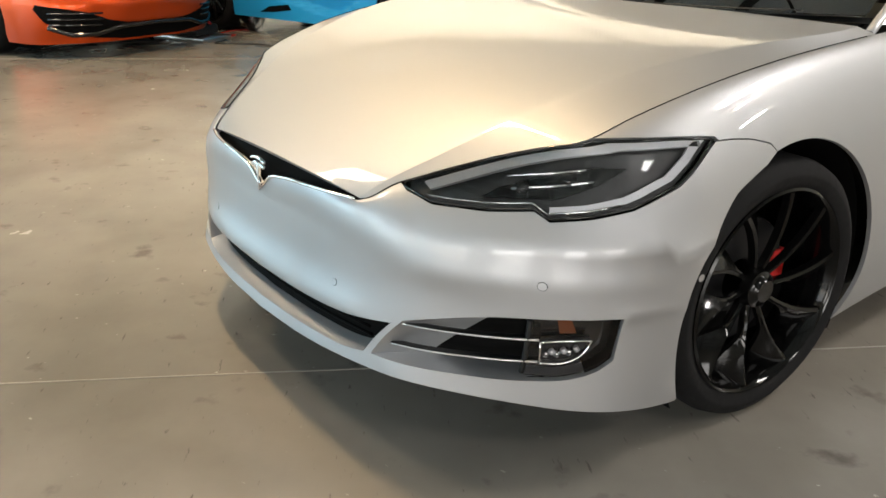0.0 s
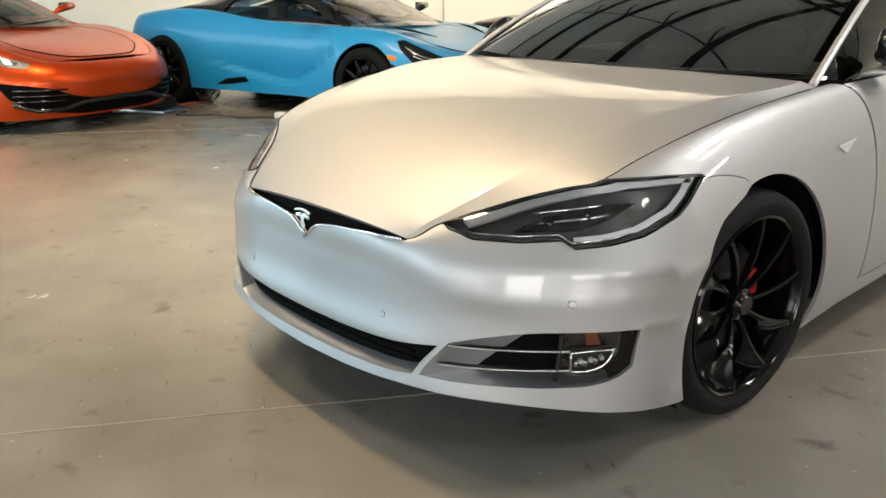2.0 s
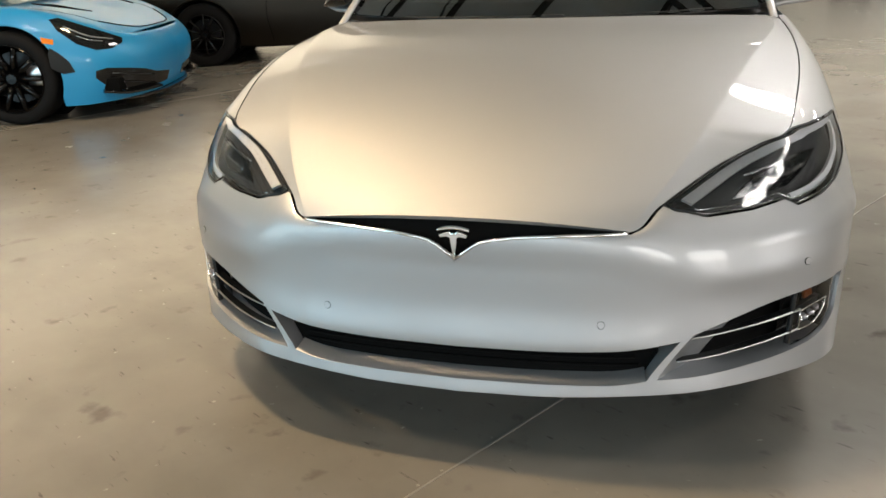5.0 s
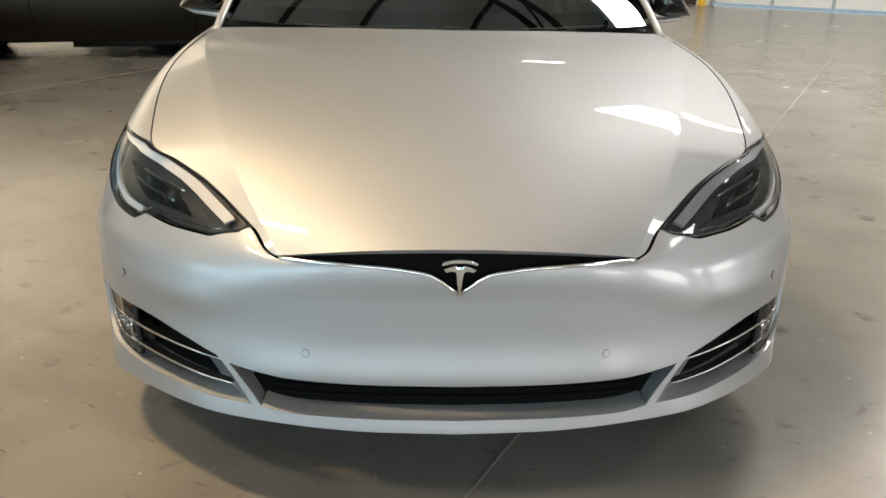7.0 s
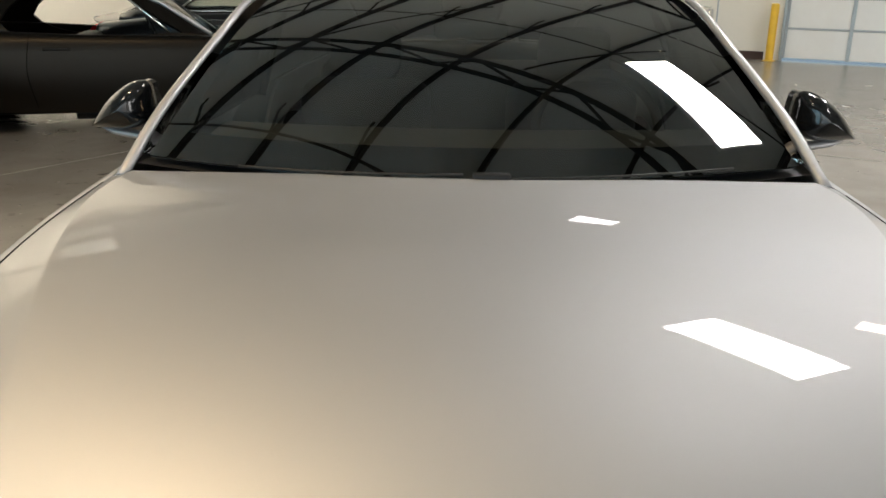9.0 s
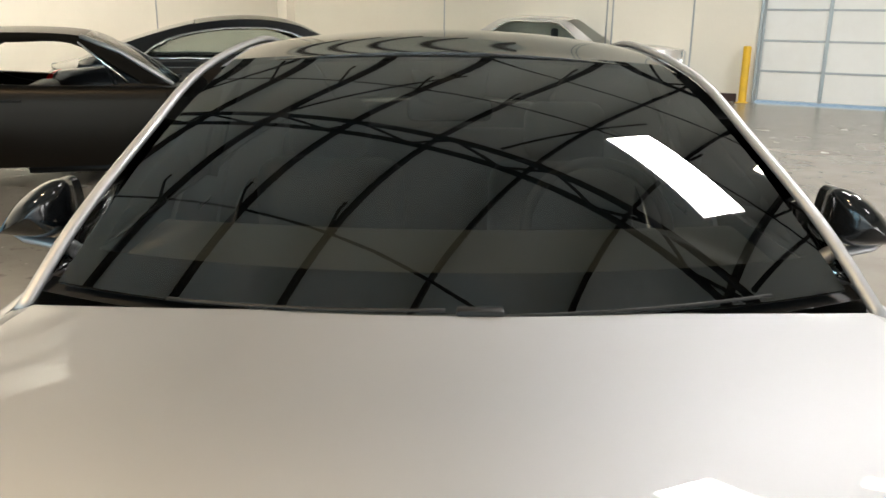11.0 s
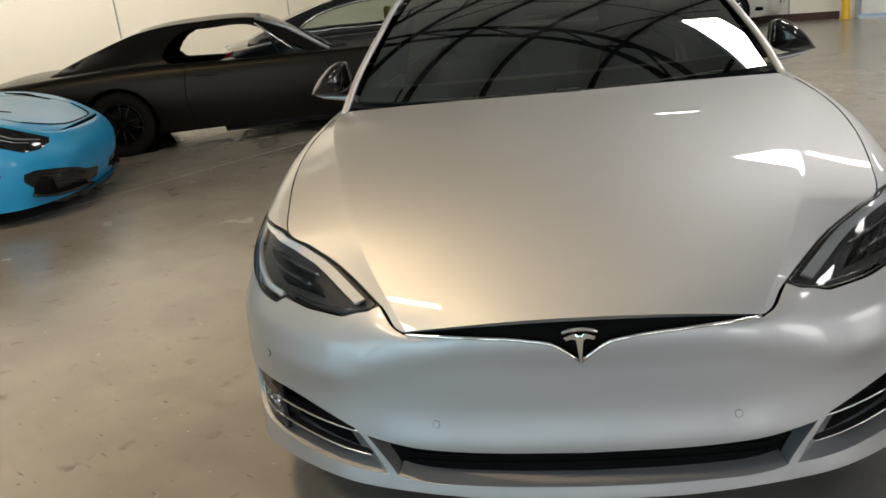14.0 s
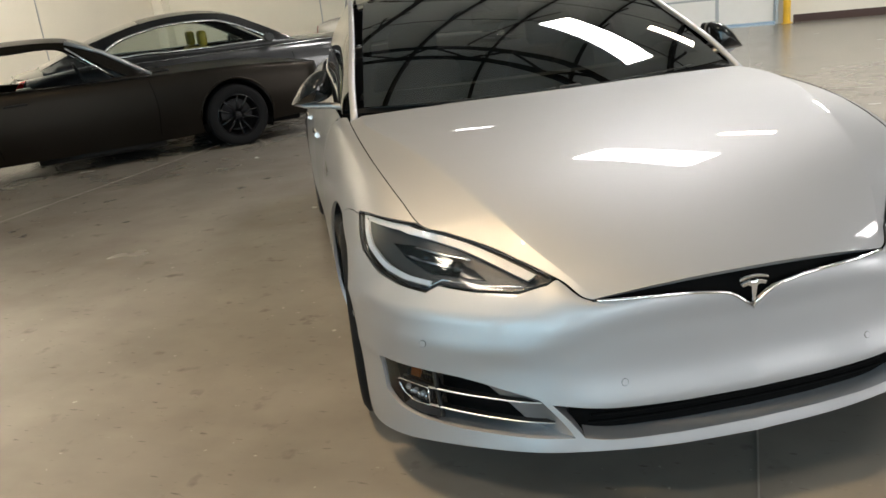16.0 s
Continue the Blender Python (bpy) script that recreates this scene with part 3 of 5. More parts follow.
def full(half):
    """Close a half outline, from the centre line out and back, into a whole one."""
    half = np.asarray(half, float)
    return np.vstack([half, (half * (-1, 1))[::-1][1:-1]])


half_bumper = np.vstack([V_EDGE, [(2.02, .6295)], top_line(6, 2.1, 2.99, 0.0006), HL_LOW - (0, .006), seam_side[:-1], arch_front[::-1], low_line(26, arch_front[0, 0] - .03, 0)])
fog_hole = np.vstack([FOG_TOP, FOG_LOW[1:]])
grille_hole = full(np.vstack([GRILLE_TOP, GRILLE_LOW]))
part("bumper", panel(full(half_bumper), .022, (0, -1, .2), .014, (grille_hole, fog_hole, fog_hole[::-1] * (-1, 1))), SILVER, saloon)

# fender: from the headlamp to the door gap
GAP_Y = 9.31
arch_back = arch_line(30, .975, .418, .345, 54, 206, (6.2, 9.15))
fender_outline = np.vstack([top_line(24, 6.03, GAP_Y), [(GAP_Y, .6), (GAP_Y, .30), (GAP_Y - .01, .19)], arch_back[::-1], seam_side[::-1] + (.006, .003), even(5, (6.96, .802), (6.6, .808), (6.2, .806))])
both("fender", lambda: panel(fender_outline, .03, (1, 0, .3), .012), SILVER, saloon)
rear_arch = arch_line(40, 3.97, .395, .35, 195, -15, (10.3, 11.9))
door_f = np.vstack([top_line(10, GAP_Y + .012, 10.09, .004), straight(6, (10.1, .9), (10.1, .27)), straight(6, (10.0, .262), (GAP_Y + .012, .262))])
door_r = np.vstack([top_line(8, 10.112, 10.72, .004), [(10.72, .80)], [(10.66, .62), (10.58, .45), (10.56, .30)], straight(4, (10.5, .262), (10.112, .262))])
quarter = np.vstack([top_line(10, 10.732, 12.0, .004), straight(5, (12.0, .95), (12.0, .25)), [(11.8, .24)], rear_arch, [(10.57, .30), (10.59, .45), (10.672, .62), (10.732, .80)]])
doors = [both("front_door", lambda: panel(door_f, .05, (1, 0, .1), .012), SILVER, saloon), both("rear_door", lambda: panel(door_r, .05, (1, 0, .1), .012), SILVER, saloon)]
both("quarter_panel", lambda: panel(quarter, .05, (1, .2, .1), .012), SILVER, saloon)
both("sill", lambda: panel(np.vstack([straight(8, (9.2, .255), (10.6, .255)), straight(8, (10.62, .19), (9.17, .185))]), .04, (1, 0, -.1), .02), SILVER, saloon)
TAIL = np.vstack([top_line(8, 12.01, 13, .004), straight(6, (13, 1.0), (13, .26)), low_line(6, 13, 12.01) + (0, .02)])
both("tail", lambda: panel(TAIL, .06, (.3, 1, .1), 0), SILVER, saloon)
for pair, s0 in ((doors[0], 9.95), (doors[1], 10.55)):
    for ob, sign in zip(pair, (1, -1)):
        line = skin(np.linspace(s0 - .14, s0 + .02, 6), np.full(6, .80)) + (.004, 0, 0)
        part("door_handle", tube(line * (sign, 1, 1), .011, 8, flat=1.2), CHROME, ob, "flush chrome door handle")

# hood
def smooth(degree, ts, values):
    """One even curve close to a few values."""
    c = np.polyfit(ts, [v[0] for v in values], degree)
    return lambda t: np.polyval(c, np.atleast_1d(t))[:, None]


HOOD_Z = smooth(5, [.02, .08, .16, .27, .36, .45, .545, .72, .89, 1.25, 1.42], [(.648,), (.684,), (.724,), (.771,), (.806,), (.838,), (.866,), (.904,), (.932,), (.970,), (.985,)])
CROWN = smooth(4, [.03, .2, .35, .48, .7, .9, 1.28], [(0,), (.001,), (.008,), (.013,), (.0185,), (.0185,), (.006,)])


# half-width of the raised middle, and its share of the fall to the edge, along the car
CREASE = smooth(4, [.05, .10, .18, .313, .466, .6, .75, 1.01, 1.25, 1.32], [(.392,), (.432,), (.484,), (.540,), (.597,), (.640,), (.690,), (.762,), (.805,), (.818,)])
SHARE = smooth(4, [.05, .10, .18, .30, .5, .8, 1.05, 1.3], [(.95,), (.76,), (.50,), (.27,), (.17,), (.17,), (.18,), (.21,)])


def hood_skin(w, q):
    s = 2.02 + np.clip(q, 0, 1) * 7.22
    side = TOP(s)
    yc = .030 + (side[:, 1] - .06) * .985
    zc = HOOD_Z(yc)[:, 0] + .006
    a = np.abs(w)
    crease = np.minimum(CREASE(side[:, 1])[:, 0] / side[:, 0], .985)
    share = np.clip(SHARE(side[:, 1])[:, 0], .1, .97)
    past = np.clip((a - crease) / np.maximum(1 - crease, .02), 0, 1)
    fall = .18 * ramp(side[:, 1], .08, .3)
    bend = np.where(a < crease, share * (a / crease) ** 2.2, share + (1 - share) * (past + fall * past * (1 - past)))
    zc = zc + CROWN(yc)[:, 0]
    x = side[:, 0] * w
    y = yc + (side[:, 1] - yc) * a**2.4
    z = zc + (side[:, 2] - zc) * bend
    return np.column_stack([x, y, z])


def hood_grid(a, q):
    """Columns of the hood that run along its creases."""
    side = TOP(2.02 + np.clip(q, 0, 1) * 7.22)
    crease = np.minimum(CREASE(side[:, 1])[:, 0] / side[:, 0], .985)
    k = np.abs(a)
    w = np.where(k < .75, crease * k / .75, crease + (1 - crease) * (k - .75) / .25)
    return hood_skin(np.sign(a) * np.minimum(w, .997), q)


part("hood", grid_sheet(hood_grid, 129, 110, (0, -.2, 1), .012, a=(-.999, .999), b=(0, 1)), SILVER, saloon)

for sign in (1, -1):
    part("hood_gap", tube(TOP(np.linspace(6.05, 9.2, 60)) * (sign, 1, 1) + (0, 0, .0008), .0012, 6), VOID, saloon)

# black slot and chrome trim under the hood's edge
slot = full(np.vstack([V_EDGE[:, :] - (0, .012), top_line(8, 1.99, 0, -.004)]))
part("nose_slot", cut_sheet(lambda s, z: skin(s, z) + (0, .022, 0), slot, .03, SC, (0, -1, 0), .0), VOID, saloon, "black nose slot")
for sign in (1, -1):
    line = skin(V_EDGE[:, 0] * sign, V_EDGE[:, 1]) + (0, -.001, .003)
    part("chrome_trim", tube(line, .0042, 8), CHROME, saloon, "thin chrome trim")
arc = np.linspace(-.047, .047, 13)
cap = np.vstack([np.column_stack([arc * .84, .083 - 3.4 * arc**2]), np.column_stack([arc[::-1] * .86, .0755 - 3.0 * arc**2])])
stem = [(-.036, .061), (-.022, .067), (-.009, .070), (-.004, .064), (0, .067), (.004, .064), (.009, .070), (.022, .067), (.036, .061), (.031, .053), (.018, .057), (.009, .054), (0, -.012), (-.009, .054), (-.018, .057), (-.031, .053)]
tilt = pose(0, .004, .566, 90, 0, 0)
badge = part("emblem", prism(cap, 0, .008, tilt, .002), CHROME, saloon, "chrome emblem on the nose")
part("emblem_stem", prism(stem, 0, .008, tilt, .0015), CHROME, badge)

# openings of the lower bumper
def inward(depth, rise=0.0):
    """The skin moved in towards the car's middle."""
    def fn(s, z):
        p = skin(s, z)
        k = np.abs(np.asarray(s, float))
        turn = np.interp(k, [0, 2, 4, 5.5, 6.5], [0, .15, .7, 1.1, 1.4])
        side = np.where(np.asarray(s) < 0, -1, 1)
        return p + np.column_stack([-np.sin(turn) * side * depth, np.cos(turn) * depth, np.full(len(p), rise)])
    return fn


def shelf(edge, depth, rise, outward):
    """A ledge from an edge of the skin inward."""
    e = np.asarray(edge, float)
    t = np.linspace(0, 1, len(e))

    def fn(a, b):
        s, z = np.interp(a, t, e[:, 0]), np.interp(a, t, e[:, 1])
        p, q = skin(s, z), inward(depth, rise)(s, z)
        b = np.asarray(b)[:, None]
        return p * (1 - b) + q * b
    return grid_sheet(fn, 40, 4, outward)


low_edge = np.vstack([GRILLE_LOW, (GRILLE_LOW * (-1, 1))[::-1][1:]])
part("lip_shelf", shelf(low_edge, .048, .014, (0, -.4, 1)), SILVER, saloon, "painted splitter shelf")
for sign in (1, -1):
    part("fog_shelf", shelf(FOG_LOW[3:] * (sign, 1), .10, .012, (0, -.2, 1)), SILVER, saloon)
    edge_a, edge_b = skin(np.linspace(2.18, 2.80, 12) * sign, np.linspace(.265, .375, 12)), inward(.075)(np.linspace(2.95, 3.7, 12) * sign, np.linspace(.272, .392, 12))
    part("fin_web", grid_sheet(lambda a, b, p=spline(np.linspace(0, 1, 12), edge_a), q=spline(np.linspace(0, 1, 12), edge_b): p(a) * (1 - b[:, None]) + q(a) * b[:, None], 12, 6, (sign * .4, -1, 0)), SILVER, saloon)
    part("fin_side", shelf(np.array([(2.04, .262), (2.62, .360)]) * (sign, 1), .09, 0, (-sign, 0, 0)), SILVER, saloon)
part("lower_grille", panel(full(np.array([(0, .37), (2.4, .38), (2.3, .262), (0, .252)])), .05, (0, -1, 0), 0, move=inward(.046)), VOID, saloon, "black lower grille")
for z in (.285, .305, .325):
    s = np.linspace(-2.0, 2.0, 30)
    part("grille_bar", tube(inward(.042)(s, np.full(30, z)), .004, 6), VOID, saloon)
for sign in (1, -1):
    # sheet behind the vent, its near-black colour standing in for the shade inside
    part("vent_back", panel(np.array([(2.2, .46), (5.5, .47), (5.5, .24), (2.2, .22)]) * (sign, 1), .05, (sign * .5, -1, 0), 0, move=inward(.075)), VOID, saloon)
    for k, z in enumerate((.372, .318)):
        s = np.linspace(2.45 + .1 * k, 4.32, 20)
        p = inward(.006)(s * sign, np.linspace(z - .012, z + .006, 20))
        part("vent_slat", tube(p, .006, 6, radii=np.linspace(.0015, .0032, 20)), ALU, saloon, "satin silver vent slat")
        q = inward(.03)(s * sign, np.linspace(z - .012, z + .006, 20))
        part("slat_blade", grid_sheet(lambda a, b, p=p, q=q: spline(np.linspace(0, 1, 20), p)(a) * (1 - b[:, None]) + spline(np.linspace(0, 1, 20), q)(a) * b[:, None], 20, 3, (0, 0, 1)), PLASTIC, saloon)
    pod_line = np.vstack([[(4.22, .428)], FOG_TOP[-4:] - (0, .006), FOG_LOW[1:8] + (-.03, .006), [(4.5, .288), (4.16, .288)]])
    pod = part("fog_lamp", panel(pod_line * (sign, 1), .03, (sign, -1, 0), 0, move=inward(.05)), GLOSS_BLACK, saloon, "smoked fog lamp pod")
    part("lens", panel(pod_line * (sign, 1), .03, (sign, -1, 0), .004, move=inward(.008)), glass("smoked_lens", (.82, .82, .84), clear=0.9), pod)
    # jewel-like lamp: a leaf-shaped bowl with facets with a chrome edge, under a small amber marker
    leaf = np.array([(4.34, .372), (4.62, .378), (4.98, .380), (4.90, .352), (4.76, .332), (4.58, .322), (4.34, .320)])
    bowl = part("reflector", panel(leaf * (sign, 1), .02, (sign, -1, 0), .012, move=inward(.026)), STEEL, pod, "faceted grey reflector")
    for k, (a0, z0) in enumerate(((4.40, .334), (4.47, .352), (4.54, .336), (4.62, .356), (4.69, .342), (4.78, .362))):
        part("facet", tube(inward(.016)(np.array([a0, a0 + .035]) * sign, np.array([z0, z0 + (.014, -.01)[k % 2]])), .007, 6), LAMP_SILVER if k % 2 else CHROME, bowl)
    part("marker", panel(np.array([(4.54, .420), (4.72, .422), (4.80, .388), (4.58, .386)]) * (sign, 1), .02, (sign, -1, 0), .006, move=inward(.03)), DULL_AMBER, pod, "dull amber marker")
    for edge in (leaf[:3], leaf[2:], leaf[[-1, 0]]):
        run = even(16, *edge) if len(edge) > 2 else straight(4, *edge)
        part("chrome_frame", tube(inward(.008)(run[:, 0] * sign, run[:, 1]), .0022, 6), CHROME, pod)
    run = even(10, (4.20, .425), (4.18, .36), (4.13, .292))
    part("pod_edge", tube(inward(.010)(run[:, 0] * sign, run[:, 1]), .007, 8), PLASTIC, pod, "dark plastic edge")

# headlamps
def rim_of(outline, k):
    """Shrink an outline towards its middle line."""
    o = np.asarray(outline, float)
    sc = np.array(SC)
    p = o * sc
    d = np.roll(p, -1, 0) - np.roll(p, 1, 0)
    n = np.column_stack([-d[:, 1], d[:, 0]])
    n /= np.maximum(np.linalg.norm(n, axis=1, keepdims=True), 1e-9)
    area = (p[:, 0] * np.roll(p[:, 1], -1) - np.roll(p[:, 0], -1) * p[:, 1]).sum()
    return (p + n * k * np.sign(area)) / sc


for sign in (1, -1):
    out = lamp_outline * (sign, 1)
    facing = (sign, -1, .6)
    head = part("headlamp", panel(rim_of(lamp_outline, -.010) * (sign, 1), .03, facing, 0, move=inward(.034, -.003)), LAMP_DARK, saloon, "headlamp with clear lens and light guide")
    part("lens", panel(out, .025, facing, .003), LENS, head)
    ring = skin(out[:, 0], out[:, 1])
    part("seal", tube(ring, .0024, 6, closed=True), GLOSS_BLACK, head)
    outer, inner = rim_of(lamp_outline, .006), rim_of(lamp_outline, .018)
    guide = np.vstack([outer[1:39], inner[1:39][::-1]])
    part("light_guide", panel(guide * (sign, 1), .012, facing, .008, move=inward(.012)), DIFFUSER_STRIP, head, "frosted white light guide")
    part("projector_shelf", panel(np.array([(3.75, .668), (4.7, .676), (5.5, .712), (5.9, .742), (5.5, .742), (4.6, .715), (4.0, .69)]) * (sign, 1), .015, facing, .008, move=inward(.028)), GLOSS_BLACK, head)
    part("chrome_edge", tube(inward(.006)(HL_LOW[1:17, 0] * sign, HL_LOW[1:17, 1] + .008), .0022, 6), CHROME, head, "chrome lower edge")
    for s0, z0 in ((4.3, .690), (5.0, .712)):
        c = inward(.036)(np.array([s0 * sign]), np.array([z0]))[0]
        bm = bmesh.new()
        bmesh.ops.create_uvsphere(bm, u_segments=18, v_segments=10, radius=.021)
        for f in bm.faces:
            f.smooth = True
        bmesh.ops.translate(bm, vec=c, verts=bm.verts)
        part("projector", bm, GLOSS_BLACK, head)
    for za, zb in ((.712, .738), (.690, .716)):
        s = np.linspace(4.15, 5.35, 14)
        part("chrome_lid", tube(inward(.022)(s * sign, np.linspace(za, zb, 14)), .0035, 6), CHROME, head)

# parking sensors
for s0, z0 in ((1.62, .408), (4.32, .511), (6.35, .50)):
    for sign in (1, -1):
        t = np.linspace(0, 2 * np.pi, 25)[:-1]
        c = np.column_stack([s0 * sign + .009 * np.cos(t) / (.20 if s0 > 6 else .155 if s0 > 4 else .2), z0 + .009 * np.sin(t)])
        sensor = part("parking_sensor", panel(c, .008, (sign * s0, -3, 0), 0, lift=.0012), SILVER, saloon)
        part("sensor_ring", tube(skin(c[:, 0], c[:, 1]), .0012, 5, closed=True), PLASTIC, sensor)

# glasshouse
BASE = lambda w: np.column_stack([.822 * w, 1.395 + .15 * np.abs(w) ** 2.2, .992 + .018 * w**2])
HEADER = lambda w: np.column_stack([.665 * w, 2.40 + .06 * w**2, 1.425 - .03 * w**2])


def screen_skin(w, v):
    v = np.asarray(v, float)[:, None]
    p = BASE(w) * (1 - v) + HEADER(w) * v
    return p + np.column_stack([0 * w, 0 * w, (.045 * np.sin(np.pi * v[:, 0])) * (1 - .3 * w**2)])


part("windscreen", grid_sheet(screen_skin, 50, 30, (0, -.4, 1), .005, a=(-.955, .955), b=(0, 1)), WINDSCREEN, saloon, "dark tinted windscreen")
part("screen_border", grid_sheet(lambda w, v: screen_skin(w, v) - (0, 0, .004), 40, 4, (0, -.4, 1), 0, a=(-.95, .95), b=(0, .10)), GLOSS_BLACK, saloon)
part("screen_border", grid_sheet(lambda w, v: screen_skin(w, v) - (0, 0, .004), 40, 4, (0, -.4, 1), 0, a=(-.95, .95), b=(.95, 1)), GLOSS_BLACK, saloon)
for sign in (1, -1):
    part("screen_border", grid_sheet(lambda w, v: screen_skin(w, v) - (0, 0, .004), 4, 20, (0, -.4, 1), 0, a=(.905 * sign, .955 * sign), b=(0, 1)), GLOSS_BLACK, saloon)
pod = part("camera_housing", grid_sheet(lambda w, v: screen_skin(w * (.16 - .05 * v), .93 - .20 * v) - np.column_stack([0 * w, -.02 * np.cos(w * 1.5), .018 + .02 * np.cos(w * 1.5)]), 10, 8, (0, -.4, 1), .01, a=(-1, 1)), PLASTIC, saloon, "dark camera housing behind the windscreen")
part("camera_window", grid_sheet(lambda w, v: screen_skin(w * (.015 + .035 * v), .89 - .07 * v) - (0, 0, .012), 6, 4, (0, -.4, 1), .002, a=(-1, 1)), LAMP_GREY, pod)
part("rear_view_mirror", box(-.12, .12, 2.32, 2.345, 1.24, 1.305, .02, 3), PLASTIC, saloon)
RAIL = spline([0, .3, .5, .75, 1], [(.69, 2.40, 1.375), (.655, 2.85, 1.432), (.63, 3.2, 1.425), (.60, 3.85, 1.31), (.58, 4.45, 1.10)])


def roof_skin(w, v):
    rail = RAIL(v)
    crown = np.interp(v, [0, .3, 1], [.052, .055, .03])
    return np.column_stack([rail[:, 0] * w * .97, rail[:, 1] - .03 * (1 - w**2), rail[:, 2] + crown * (1 - w**2)])


part("roof", grid_sheet(roof_skin, 30, 50, (0, 0, 1), .008, a=(-1, 1), b=(.012, .62)), material("roof_glass", (.01, .011, .011), .04, coat=1.0), saloon, "black glass roof")
part("rear_window", grid_sheet(roof_skin, 30, 30, (0, .4, 1), .005, a=(-1, 1), b=(.63, 1)), DARK_GLASS, saloon)
part("boot_lid", grid_sheet(lambda w, v: np.column_stack([.6 * w, 4.46 + v * .40 - .22 * v * w**4, 1.105 - .05 * v**2 - .02 * w**2]), 20, 10, (0, 0, 1), .01, a=(-1, 1)), SILVER, saloon)
for sign in (1, -1):
    a = np.array([(.835, 1.47, .965), (.806, 1.70, 1.095), (.755, 2.02, 1.24), (.71, 2.36, 1.368), (.665, 2.85, 1.436), (.64, 3.2, 1.43), (.61, 3.85, 1.315), (.585, 4.45, 1.10)]) * (sign, 1, 1)
    line = spline(np.arange(8), a)(np.linspace(0, 7, 60))
    part("roof_rail", tube(line, .02, 12, radii=np.r_[np.linspace(.015, .013, 30), np.full(30, .014)], flat=.8), SILVER, saloon, "silver windscreen pillar and roof rail")
    belt = TOP(np.linspace(9.42, 11.95, 40)) * (sign, 1, 1)
    part("belt_trim", tube(belt + (0, 0, .004), .009, 8), CHROME, saloon, "chrome window trim")
    up = spline(np.arange(8), a)(np.linspace(.25, 6.9, 40)) - (sign * .006, 0, .012)
    b2, u2 = spline(np.linspace(0, 1, 40), belt), spline(np.linspace(0, 1, 40), up)
    part("side_window", grid_sheet(lambda t, v, b2=b2, u2=u2: b2(t) * (1 - v[:, None]) + u2(t) * v[:, None] + np.column_stack([sign * .03 * np.sin(np.pi * v), 0 * v, 0 * v]), 40, 8, (sign, 0, .3), 0), DARK_GLASS, saloon)
    part("window_post", tube([(sign * .80, 2.72, 1.0), (sign * .755, 2.78, 1.2), (sign * .655, 2.84, 1.40)], .025, 8, flat=.4), GLOSS_BLACK, saloon)
    # door mirror
    cy = 1.86

    def shell_fn(a, b, cy=cy, sign=sign):
        # wedge in front view: low outer tip, tall inner end
        face = spline(np.arange(9) / 8, [(1.066, 1.018), (1.048, 1.048), (1.005, 1.100), (.945, 1.142), (.898, 1.146), (.884, 1.095), (.888, 1.040), (.955, 1.014), (1.066, 1.018)])(a)
        c = np.array([(.96, 1.075)])
        grow = np.sin(np.pi * np.clip(b, 0, 1)) ** .42
        grow = np.where(b > .72, np.maximum(grow, .93), grow)
        grow = np.where(b >= .999, 0.0, grow)
        p = c + (face - c) * grow[:, None]
        y = cy - .085 + .17 * b + .10 * (p[:, 0] - .96)
        return np.column_stack([sign * p[:, 0], y, p[:, 1]])

    mirror = part("door_mirror", grid_sheet(shell_fn, 36, 20, (0, 0, 0.001), 0), CARBON, saloon, "black carbon-look door mirror with silver base")
    part("mirror_base", tube([(sign * .83, 1.80, .985), (sign * .90, 1.83, .998), (sign * 1.0, 1.86, 1.006), (sign * 1.058, 1.89, 1.020)], .02, 10, radii=[.026, .022, .018, .009], flat=.6), SILVER, mirror)
    
# cowl and wipers
part("cowl", grid_sheet(lambda w, v: BASE(w) * 1.0 + np.column_stack([0 * w, -.012 + v * .06, -.022 + .012 * v]), 40, 4, (0, -.2, 1), 0, a=(-1, 1)), PLASTIC, saloon, "black cowl under the windscreen")
for x0, x1 in ((.05, .62), (-.55, -.02)):
    w = np.linspace(x0, x1, 12) / .822
    line = screen_skin(w, np.linspace(.004, .016, 12)) - (0, 0, .003)
    arm = part("wiper", tube(line, .006, 6, flat=.7), PLASTIC, saloon)
    if x0 > 0:
        part("wiper_pivot", box(x0 - .05, x0 + .04, 1.395, 1.43, .985, 1.004, .006), PLASTIC, arm)

# cabin seen through the glass
DASH = material("grey_dash_padding", (0.13, 0.132, 0.122), 0.6, scale=120, vary=0.1, bump=0.1)
cabin = part("dashboard", grid_sheet(lambda w, v: np.column_stack([.74 * w, 1.50 + .62 * v + .08 * w**2, .985 + .03 * v - .22 * np.clip(v - .75, 0, 1) ** 1.5 * 8 * .25]), 20, 16, (0, 0, 1), 0, a=(-1, 1)), DASH, saloon, "grey dashboard")
for x in (.38, -.38):
    seat = part("seat", box(x - .24, x + .24, 2.55, 2.72, .55, 1.08, .07, 3), LEATHER, saloon, "dark leather seat")
    part("headrest", box(x - .13, x + .13, 2.58, 2.70, 1.08, 1.27, .05, 3), LEATHER, seat)
part("steering_wheel", tube([(.38 + .185 * math.cos(t), 2.02 + .08 * math.sin(t), 1.0 + .165 * math.sin(t)) for t in np.arange(32) * 2 * np.pi / 32], .015, 8, closed=True), LEATHER, saloon)
part("rear_bench", box(-.68, .68, 3.35, 3.55, .5, 1.08, .07, 3), LEATHER, saloon)
part("cabin_floor", box(-.80, .80, 1.45, 4.4, .30, .34), VOID, saloon)
part("underbody", box(-.86, .86, .42, 4.7, .16, .30, .03), VOID, saloon)
part("bay_wall", box(-.80, .80, 1.40, 1.44, .3, .97), VOID, saloon)


